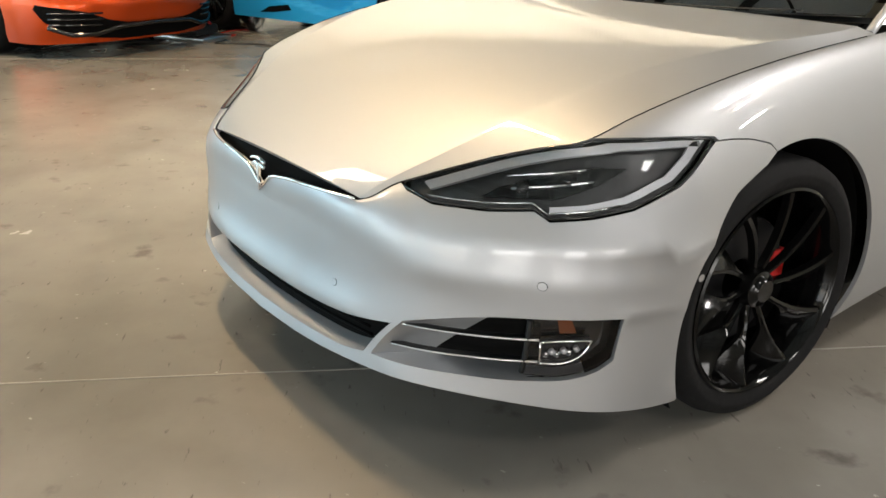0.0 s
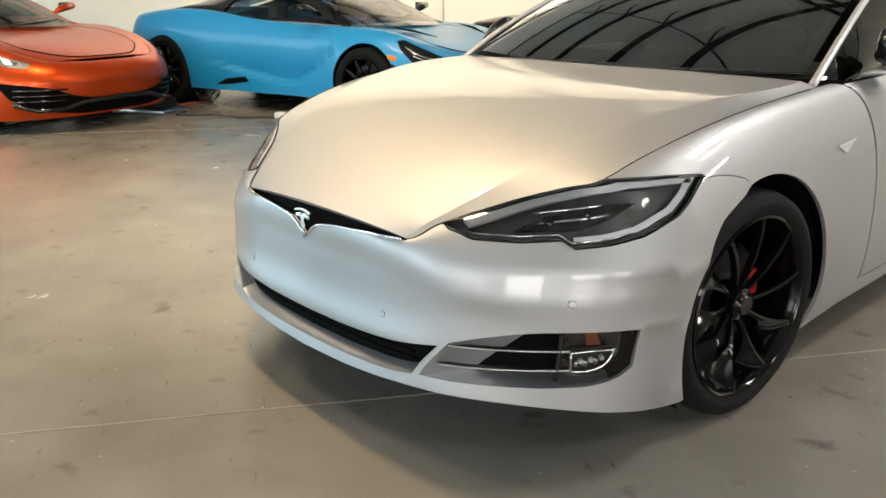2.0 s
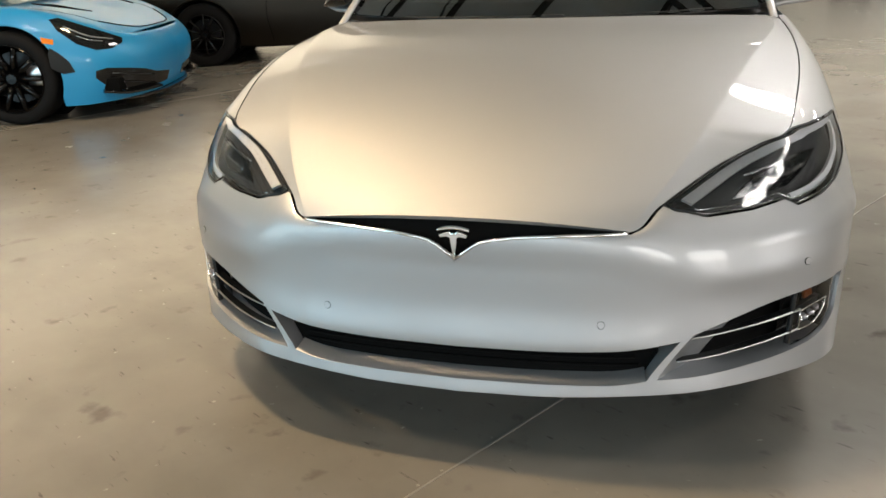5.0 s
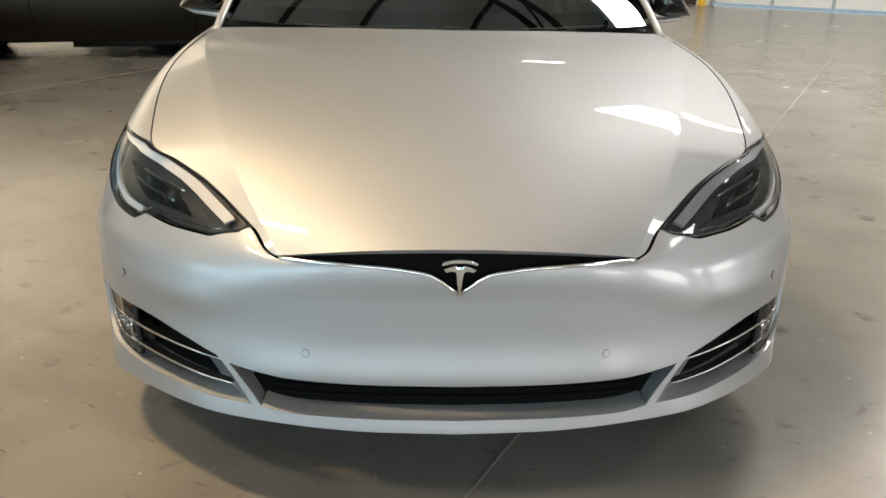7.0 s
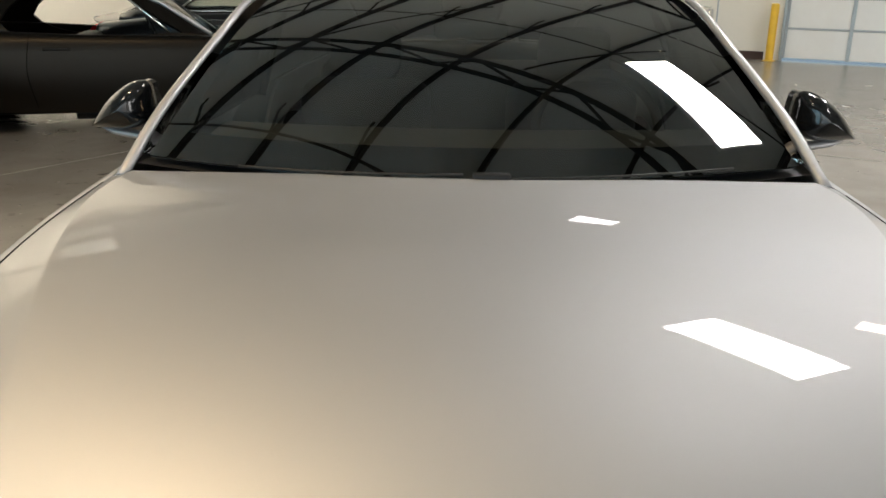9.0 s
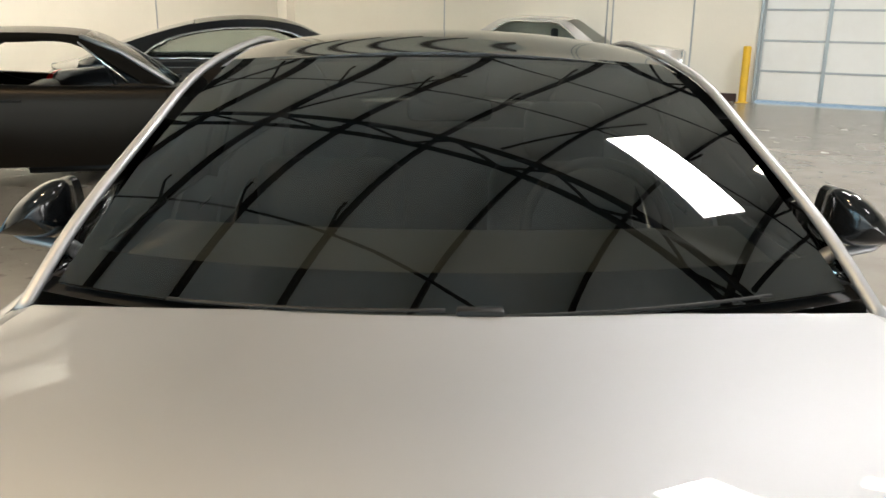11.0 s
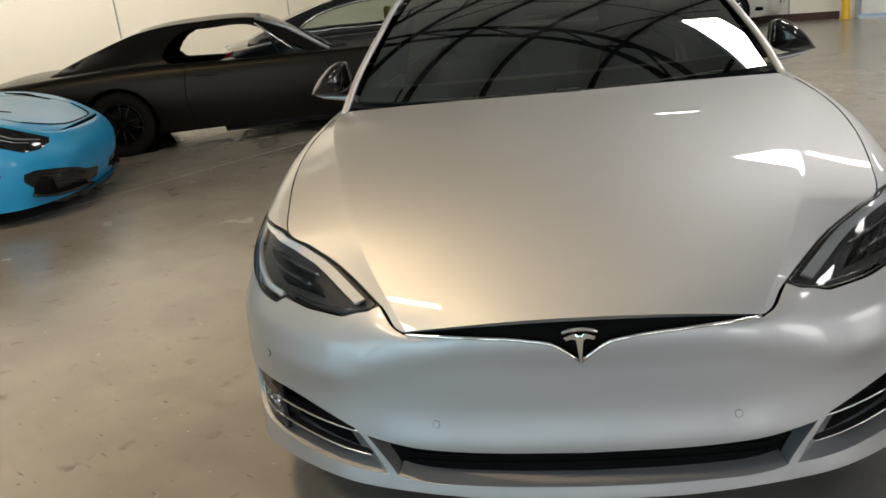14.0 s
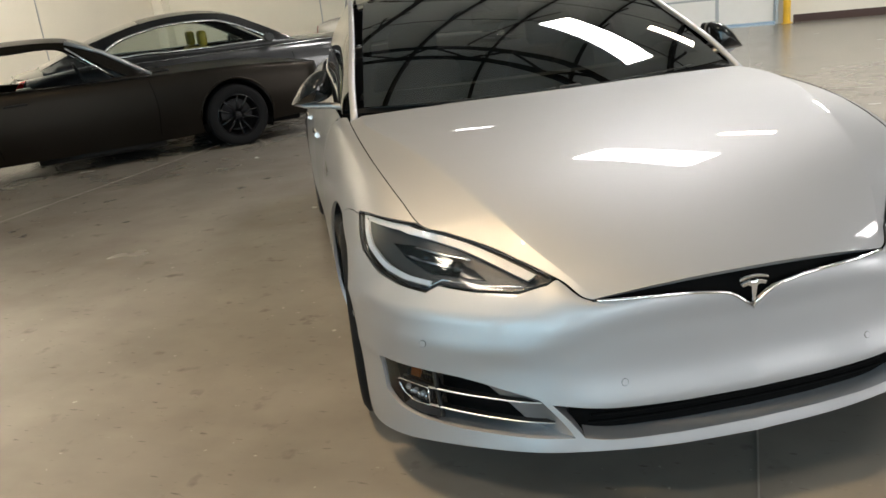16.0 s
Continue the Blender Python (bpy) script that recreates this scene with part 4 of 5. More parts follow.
def wheel_well(parent, y, r, x0, x1):
    for sign in (1, -1):
        def fn(a, b):
            t = radians(-30) + a * radians(240)
            return np.column_stack([sign * (x0 + (x1 - x0) * b), y - r * np.cos(t), .345 + r * np.sin(t)])
        part("wheel_well", grid_sheet(fn, 30, 3, (0, 0, -.01), 0), VOID, parent)
        part("well_back", turned([(r, sign * x0), (.001, sign * x0)], 32), VOID, parent, at=pose(0, y, .345))


wheel_well(saloon, .975, .425, .62, .95)
wheel_well(saloon, 3.97, .405, .62, .95)


def tyre_profile(r, rim, w, x):
    """Tyre section from bead to bead; x is the outer face."""
    return [(rim, x - w * .9), (rim + .02, x - w), (r - .035, x - w - .004), (r - .01, x - w + .012), (r, x - w + .04), (r, x - .04), (r - .01, x - .012), (r - .035, x + .003), (rim + .03, x + .004), (rim + .008, x - .004), (rim - .004, x - .012)]


def turbine_wheel(parent, y, sign, steer=0.0):
    """Black alloy wheel with swirling blades; face towards +x, turned by the sign."""
    r, rim, w = TYRE_R, .284, .245
    m = pose(sign * .86, y, AXLE_Z, 0, 0, steer) @ pose(sign * .112, 0, 0, 0, 0, 0 if sign > 0 else 180)
    wheel = part("wheel", turned(tyre_profile(r, rim, w, 0), 64), RUBBER, parent, "low-profile tyre on a gloss black turbine alloy", at=m)
    part("rim", turned([(rim - .003, -.012), (rim + .001, -.004), (rim - .006, .0), (rim - .014, -.008), (rim - .02, -.05), (rim - .03, -.2), (rim - .01, -.23)], 64), RIM, wheel)
    blade = None
    for k in range(10):
        if blade is None:
            # a thin rib that widens into a twisted paddle at the rim
            u = np.linspace(0, 1, 12)
            rad = .045 + u * (rim - .056)
            swirl = .20 * u**1.6
            fore, aft = .007 + .004 * u, .007 + .062 * ramp(u, .30, .92)
            bm = bmesh.new()
            rows = []
            for i in range(12):
                dpt = -.052 + .040 * u[i]**.8
                row = []
                for off, dx in ((-aft[i], -.045 * ramp(u[i], .3, .9) - .004), (-aft[i] * .4, -.012 * u[i]), (0, .003), (fore[i], 0), (fore[i], -.022), (0, -.026), (-aft[i], -.052 * ramp(u[i], .3, .9) - .014)):
                    ang = swirl[i] + off / rad[i]
                    row.append(bm.verts.new((dpt + dx, rad[i] * np.cos(ang), rad[i] * np.sin(ang))))
                rows.append(row)
            for a, b in zip(rows, rows[1:]):
                for j in range(7):
                    f = bm.faces.new((a[j], a[(j + 1) % 7], b[(j + 1) % 7], b[j]))
                    f.smooth = True
            bm.faces.new(rows[0])
            bm.faces.new(rows[-1][::-1])
            bmesh.ops.recalc_face_normals(bm, faces=bm.faces)
            sharpen(bm, 30)
            first = part("blade", bm, RIM, wheel)
            blade = first.data
        else:
            part("blade", blade, RIM, wheel, at=pose(0, 0, 0, 36 * k, 0, 0))
    part("hub_cap", turned([(.001, -.018), (.03, -.02), (.036, -.03), (.05, -.036), (.055, -.06)], 32), RIM, wheel)
    part("brake_disc", turned([(.06, -.11), (.175, -.11), (.178, -.115), (.178, -.135), (.06, -.135)], 40), STEEL, wheel)
    bm = box(-.16, -.10, .13, .19, -.05, .06, .015)
    part("brake_caliper", bm, CALIPER, wheel, "red brake caliper")
    return wheel


for y in (AXLE_F, AXLE_R):
    for sign in (1, -1):
        turbine_wheel(saloon, y, sign, -5 if y < 2 else 0)
for sign in (1, -1):
    t = np.array([(9.02, .792), (9.14, .800), (9.19, .806), (9.08, .762)])
    part("side_badge", panel(t * (sign, 1), .02, (sign, 0, 0), .003, lift=.004), CHROME, saloon, "small chrome fender badge")

# ---- the other cars ----
def road_wheel(parent, x, y, r, rim, width, spokes, mat, twin=True, dish=0.03, caliper=None):
    """A plain spoked wheel, face outwards."""
    for sign in (1, -1):
        m = pose(sign * x, y, r, 0, 0, 0 if sign > 0 else 180)
        wheel = part("wheel", turned(tyre_profile(r, rim, width, 0), 48), RUBBER, parent, at=m)
        part("rim", turned([(rim - .002, -.012), (rim + .002, -.004), (rim - .006, .002), (rim - .015, -.008), (rim - .022, -.06), (rim - .04, -width + .03)], 48), mat, wheel)
        me = None
        for k in range(spokes):
            if me is None:
                bm = bmesh.new()
                arms = ((-.012, -.055), (.012, .055)) if twin else ((0, 0),)
                for a0, a1 in arms:
                    one = tube([(-dish - .03, .05, a0), (-dish, .5 * rim, (a0 + a1) / 2), (-.012, rim - .012, a1)], .012, 6, radii=[.016, .013, .012] if twin else [.03, .024, .02])
                    tmp = bpy.data.meshes.new("spoke")
                    one.to_mesh(tmp)
                    one.free()
                    bm.from_mesh(tmp)
                    bpy.data.meshes.remove(tmp)
                ob = part("spoke", bm, mat, wheel)
                me = ob.data
            else:
                ob = part("spoke", me, mat, wheel)
            ob.matrix_basis = pose(0, 0, 0, 360 * k / spokes, 0, 0)
        part("hub", turned([(.001, -dish + .01), (.035, -dish + .008), (.05, -dish - .01), (.06, -dish - .05)], 24), mat, wheel)
        part("brake_disc", turned([(.05, -.12), (rim * .75, -.12), (rim * .75, -.14), (.05, -.14)], 32), STEEL, wheel)
        if caliper:
            part("brake_caliper", box(-.16, -.09, .08, rim * .8, -.06, .08, .012), caliper, wheel)


def half_outline(b, y_f, y_r, r, cz):
    """One half of a car body, with both wheel arches cut from its lower edge."""
    front = b.arch(26, y_f, r, cz, -22, 202, (2.6, b.last - 3.2))
    rear = b.arch(26, y_r, r, cz, -22, 202, (4.6, b.last - .4))
    last = b.last
    low = np.vstack([b.low_line(8, 0, front[0, 0]), front, b.low_line(8, front[-1, 0], rear[0, 0]), rear, b.low_line(8, rear[-1, 0], last)])
    return np.vstack([b.top_line(60, 0, last), low[::-1]])


def deck(b, s0, s1, centre, flat=2.4, nose_gap=0.0):
    """Hood or boot between the upper edges: centre heights over its length."""
    cen = spline([c[0] for c in centre], [(c[1],) for c in centre])

    def fn(w, q):
        s = s0 + q * (s1 - s0)
        side = b.top(s)
        y = side[:, 1] + (np.interp(q, [0, 1], [centre[0][0] - b.top(s0)[0, 1], centre[-1][0] - b.top(s1)[0, 1]])) * (1 - np.abs(w) ** flat)
        yc = side[:, 1] + np.interp(q, [0, 1], [centre[0][0] - b.top(s0)[0, 1], centre[-1][0] - b.top(s1)[0, 1]])
        z = side[:, 2] + (cen(yc)[:, 0] - side[:, 2]) * (1 - np.abs(w) ** flat)
        return np.column_stack([side[:, 0] * w, y, z])
    return fn


def glasshouse(parent, b, paint, prof, half, window, screen, back, glass_mat, trim=None, panes=True):
    """Cabin above the belt. prof: (y, z) of the roof line from the screen's foot to the tail; half: roof half-width along it;
    window: side opening; screen, back: the stretches of prof that are glass."""
    t = np.arange(len(prof))
    line, wide = spline(t, prof), spline(t, [(h,) for h in half])

    def roof(w, v):
        p, h = line(v), wide(v)[:, 0]
        sag = np.interp(v, [0, 1, len(prof) - 1], [.02, .05, .04])
        return np.column_stack([h * w, p[:, 0] - .10 * (1 - w**2) * np.clip(1 - v, 0, 1), p[:, 1] + sag * (1 - w**2)])

    part("windscreen", grid_sheet(roof, 24, 14, (0, -.5, 1), .004, a=(-.97, .97), b=screen), glass_mat, parent)
    part("roof", grid_sheet(roof, 24, 24, (0, 0, 1), .015, a=(-1, 1), b=(screen[1] + .01, back[0] - .01)), paint, parent)
    part("rear_window", grid_sheet(roof, 24, 14, (0, .5, 1), .004, a=(-.9, .9), b=back), DARK_GLASS, parent)
    ys = np.array([p[0] for p in prof])

    def side(y, z):
        v = np.interp(y, ys, t)
        p, h = line(v), wide(v)[:, 0]
        s = np.array([b.station(yy, .8, (2, b.last - 1)) for yy in np.atleast_1d(y)])
        foot = b.top(s)
        k = np.clip((z - foot[:, 2]) / np.maximum(p[:, 1] - foot[:, 2], .02), 0, 1)
        return np.column_stack([foot[:, 0] + (h - foot[:, 0]) * k**1.15, y, z])

    vv = np.linspace(.02, len(prof) - 1.02, 40)
    upper = line(vv) - (0, .004)
    yy = np.linspace(upper[-1, 0], upper[0, 0], 30)
    foot = np.column_stack([yy, b.top(np.array([b.station(q, .8, (2, b.last - 1)) for q in yy]))[:, 2] - .005])
    upper[:, 1] = np.maximum(upper[:, 1], foot[::-1][np.clip(np.searchsorted(yy[::-1], upper[:, 0]) - 1, 0, 29), 1] * 0 + upper[:, 1])
    for sign in (1, -1):
        shell = cut_sheet(side, np.vstack([upper, foot]), .06, (1, 1), (1, 0, .3), .03, [np.asarray(window)])
        part("cabin_side", shell if sign > 0 else mirrored(shell), paint, parent)
        if panes:
            pane = cut_sheet(side, np.asarray(window), .08, (1, 1), (1, 0, .3), 0, lift=-.012)
            part("side_window", pane if sign > 0 else mirrored(pane), glass_mat, parent)
        if trim:
            p = np.asarray(window, float)
            part("window_trim", tube(side(p[:, 0], p[:, 1]) * (sign, 1, 1) + (sign * .004, 0, 0), .017, 6, closed=True), trim, parent)
    return side


def shut_line(parent, b, pts, n=14):
    for sign in (1, -1):
        part("shut_line", tube(b.line(pts, n) * (sign, 1, 1), .0045, 5), VOID, parent)


def patch(name, parent, b, pts, mat, facing, lift=.003, depth=.004, label=""):
    """A lamp, vent or badge let into the skin, given as (s, z), on both flanks."""
    out = None
    for sign in (1, -1):
        shell = b.panel(np.asarray(pts), .03, facing, depth, lift=lift)
        out = part(name, shell if sign > 0 else mirrored(shell), mat, parent, label)
    return out


def cabin(parent, x, y, z, mat, rear=None):
    for sx in (x, -x):
        seat = part("seat", box(sx - .23, sx + .23, y, y + .16, .35, z - .2, .06, 3), mat, parent)
        part("headrest", box(sx - .12, sx + .12, y + .02, y + .12, z - .2, z, .045, 3), mat, seat)
    part("steering_wheel", tube([(x + .17 * math.cos(t), y - .55 + .05 * math.sin(t), z - .28 + .15 * math.sin(t)) for t in np.arange(24) * 2 * np.pi / 24], .013, 6, closed=True), PLASTIC, parent)


def under(parent, length, half, y_f, y_r, r, low=.14):
    part("underbody", box(-half, half, .35, length - .35, low, .30, .02), VOID, parent)
    for y in (y_f, y_r):
        for sign in (1, -1):
            def fn(a, b):
                t = radians(-25) + a * radians(230)
                return np.column_stack([sign * (half - .28 + .34 * b), y - r * np.cos(t), .33 + r * np.sin(t)])
            part("wheel_well", grid_sheet(fn, 24, 3, (0, 0, -.01), 0), VOID, parent)
            part("well_back", turned([(r, sign * (half - .28)), (.001, sign * (half - .28))], 28), VOID, parent, at=pose(0, y, .33))


def supercar(name, m, label, paint, variant):
    """Low mid-engined two-seater; variant 0: eye-socket lamps, 1: clear swept lamps with a wide grille."""
    car = thing(name, m, label, "car")
    fit = 1.0 if variant else .84

    def ahead(y):
        """Length ahead of the front axle, shortened on the blunter nose."""
        return y if y > 1.09 else 1.09 - (1.09 - y) * fit

    wide = [(0, 0), (.36, .02), (.64, .11), (.86, .34), (.945, .66), (.965, 1.08), (.90, 1.75), (.895, 2.5), (.965, 3.3), (.98, 3.75), (.90, 4.36), (0, 4.54)]
    brow = [(0, .11, .575), (.34, .13, .58), (.58, .24, .60), (.735, .50, .70), (.775, .75, .775), (.785, 1.10, .825), (.76, 1.65, .835), (.75, 2.4, .865), (.79, 3.2, .955), (.79, 3.75, .965), (.70, 4.38, .90), (0, 4.5, .88)]
    skirt = [(0, .10, .13), (.36, .12, .13), (.62, .20, .13), (.83, .38, .125), (.91, .66, .12), (.93, 1.08, .15), (.90, 1.75, .18), (.90, 2.5, .18), (.92, 3.3, .18), (.94, 3.75, .18), (.84, 4.3, .22), (0, 4.45, .26)]
    b = Body([(x, ahead(y)) for x, y in wide], [(x, ahead(y), z) for x, y, z in brow], [(x, ahead(y), z) for x, y, z in skirt],
             .42, [(0, 1.7), (3, 1.7), (5, 1.9), (8, 2.0), (11, 2.2)])
    if variant == 0:
        # hollow door above a rising sill blade
        crest = spline([1.3, 1.55, 1.94, 2.4, 2.9, 3.5], [(.72,), (.56,), (.31,), (.335,), (.42,), (.56,)])

        def hollow(y, z):
            h = z - crest(np.clip(y, 1.3, 3.5))[:, 0]
            deep = np.interp(y, [1.42, 1.60, 2.0, 2.6, 3.2], [0, .08, .10, .065, 0])
            step = np.clip(h / .06 + .5, 0, 1)
            return deep * step * step * (3 - 2 * step) * np.exp(-np.clip(h, 0, 1) / .20)
        b.dent = hollow
    y_f, y_r = 1.09, 3.76
    flank = b.panel(half_outline(b, y_f, y_r, .375, .33), .025, (1, 0, .2), .012)
    part("body_side", flank, paint, car)
    part("body_side", mirrored(flank), paint, car)
    lid = deck(b, 1.6, 6.3, [(ahead(.13), .60), (ahead(.5), .70), (ahead(.9), .765), (1.3, .815), (1.5, .84)])
    part("hood", grid_sheet(lid, 40, 40, (0, -.3, 1), .008, a=(-.996, .996)), paint, car)
    part("engine_cover", grid_sheet(deck(b, 7.6, 10.4, [(2.9, .98), (3.4, .985), (3.9, .97), (4.42, .90)]), 24, 24, (0, .2, 1), .008, a=(-.996, .996)), paint, car)
    glasshouse(car, b, paint if variant else GLOSS_BLACK, [(1.28, .80), (1.75, 1.02), (2.2, 1.165), (2.75, 1.185), (3.4, 1.08), (4.0, .96)], [.70, .62, .53, .52, .50, .52],
               [(1.80, .90), (2.05, 1.03), (2.3, 1.10), (2.75, 1.11), (3.0, 1.05), (3.02, .95), (2.6, .885)], (0.02, 1.95), (3.4, 5), CLEAR)
    under(car, 4.54, .84, y_f, y_r, .375, .20)
    rim_mat = GREYRIM if variant else RIM
    road_wheel(car, .955, y_f, .332, .245, .24, 5 if variant else 10, rim_mat, variant == 1, caliper=None if variant else ALU)
    road_wheel(car, .965, y_r, .35, .258, .29, 5 if variant else 10, rim_mat, variant == 1)
    cabin(car, .38, 2.55, 1.02, LEATHER)
    for sign in (1, -1):
        arm = part("door_mirror", tube([(sign * .76, 1.72, .93), (sign * .90, 1.74, .98), (sign * 1.03, 1.77, 1.0)], .05, 10, radii=[.02, .05, .045], flat=.75), paint if variant else GLOSS_BLACK, car)
        part("mirror_glass", box(sign * .97 - .07, sign * .97 + .07, 1.80, 1.815, .955, 1.03, .004), PLASTIC, arm)
    w = np.linspace(-.80, .80, 40)
    part("hood_gap", tube(lid(w, .07 + .22 * np.abs(w / .8) ** 4) + (0, 0, .002), .006, 5), VOID, car)
    for sign in (1, -1):
        q = np.linspace(.29, .86, 24)
        part("hood_gap", tube(lid(np.full(24, .80 * sign), q) + (0, 0, .0), .0025, 5), VOID, car)
    if variant == 0:
        # black lamp sockets, side marker, corner vents, sill slot
        patch("headlamp", car, b, [(4.0, .725), (3.75, .735), (3.2, .685), (2.7, .630), (2.2, .565), (2.28, .535), (2.6, .505), (3.0, .505), (3.45, .555), (3.85, .65)], GLOSS_BLACK, (1, -1, .3), label="black eye-socket headlamp")
        patch("corner_vent", car, b, [(4.10, .54), (4.16, .50), (4.15, .40), (3.9, .355), (3.62, .365), (3.72, .44), (3.95, .51)], PLASTIC, (1, -1, 0))
        patch("side_marker", car, b, [(3.98, .595), (4.27, .615), (4.25, .575), (4.0, .56)], AMBER, (1, -.3, 0), label="amber side marker")
        patch("nose_intake", car, b, [(.45, .255), (1.2, .285), (1.7, .325), (2.3, .355), (2.85, .375), (3.12, .36), (3.15, .31), (2.8, .22), (2.2, .18), (1.3, .175), (.45, .18)], GLOSS_BLACK, (.5, -1, 0), label="gloss black corner intake")
        patch("sill_slot", car, b, [(7.15, .33), (7.45, .30), (7.62, .235), (7.4, .245), (7.1, .28)], VOID, (1, 0, 0))
        for sign in (1, -1):
            s = np.linspace(2.5, 3.7, 14)
            part("lamp_blade", tube(b.skin(s * sign, np.interp(s, [2.5, 3.1, 3.7], [.565, .60, .675])) + (0, -.006, .002), .007, 6), LAMP_GREY, car)
            part("lamp_blade", tube(b.skin(s[3:11] * sign, np.interp(s[3:11], [2.5, 3.1, 3.7], [.55, .575, .64])) + (0, -.006, 0), .004, 6), CHROME, car)
            s = np.linspace(1.3, 2.75, 16)
            for k, z0 in enumerate((.31, .25)):
                part("intake_blade", tube(b.skin(s * sign, np.interp(s, [1.3, 2.75], [z0 - .05, z0 + .02])) + (0, -.008, 0), .009, 6), GLOSS_BLACK, car)
            vent = [(sign * .42, ahead(.55), .742), (sign * .52, ahead(.80), .796), (sign * .56, ahead(1.0), .822)]
            part("hood_vent", tube(np.array(vent) + (0, 0, .004), .024, 8, radii=[.008, .026, .012], flat=.4), VOID, car)
            blade = b.skin(np.linspace(1.0, 3.1, 20) * sign, np.interp(np.linspace(1.0, 3.1, 20), [1, 2.4, 3.1], [.155, .165, .20]))
            part("splitter_end", tube(blade + (0, -.03, .01), .03, 8, flat=.45), GLOSS_BLACK, car)
        part("front_splitter", grid_sheet(lambda w, v: np.column_stack([.80 * w, ahead(.04) + .26 * np.abs(w) ** 2.4 + .16 * v, .125 + .03 * np.abs(w) ** 6]), 24, 4, (0, 0, 1), .02, a=(-1, 1)), GLOSS_BLACK, car)
    else:
        patch("headlamp", car, b, [(2.30, .578), (2.8, .615), (3.4, .685), (3.95, .745), (3.9, .70), (3.4, .62), (2.9, .555), (2.45, .540)], LAMP_GREY, (1, -1, .5), label="clear swept headlamp")
        patch("lamp_lens", car, b, [(2.28, .58), (2.8, .620), (3.4, .69), (3.97, .75), (3.92, .70), (3.4, .615), (2.9, .56), (2.43, .544)], LENS, (1, -1, .5), lift=.014, depth=.012)
        patch("lamp_reflector", car, b, [(2.6, .585), (3.0, .615), (3.2, .635), (3.1, .60), (2.75, .57)], CHROME, (1, -1, .5), lift=.008)
        patch("grille", car, b, [(0, .275), (.8, .285), (1.3, .315), (1.9, .38), (2.6, .415), (3.12, .435), (3.2, .40), (2.95, .30), (2.4, .225), (1.7, .175), (.8, .15), (0, .15)], VOID, (.6, -1, 0), label="black intake")
        for z0 in (.37, .325, .28):
            for sign in (1, -1):
                s = np.linspace(1.5, 2.85, 14)
                part("grille_blade", tube(b.skin(s * sign, np.full(14, z0)) + (0, -.006, 0), .009, 6), GLOSS_BLACK, car)
        for sign in (1, -1):
            s = np.linspace(0, 2.9, 26)
            z = np.interp(s, [0, 1.0, 1.6, 2.3, 2.9], [.265, .255, .205, .20, .26])
            part("splitter", tube(b.skin(s * sign, z) + (0, -.012, 0), .016, 8, flat=1.3), GLOSS_BLACK, car, "glossy black splitter")
        part("wiper", tube([(-.1, 1.23, .835), (.25, 1.27, .86), (.55, 1.40, .875)], .012, 6), PLASTIC, car)
    return car


supercar("supercar", pose(-4.62, 3.72, 0, 0, 0, 104) @ Matrix.Diagonal((1.12, 1.12, 1.12, 1)) @ pose(.955, -1.09, 0), "sky blue low sports car with black wheels", BLUE, 0)
supercar("supercar", pose(-6.85, .45, 0, 0, 0, 110) @ Matrix.Diagonal((1.12, 1.12, 1.12, 1)) @ pose(.955, -1.09, 0), "burnt orange low sports car facing the aisle", ORANGE, 1)


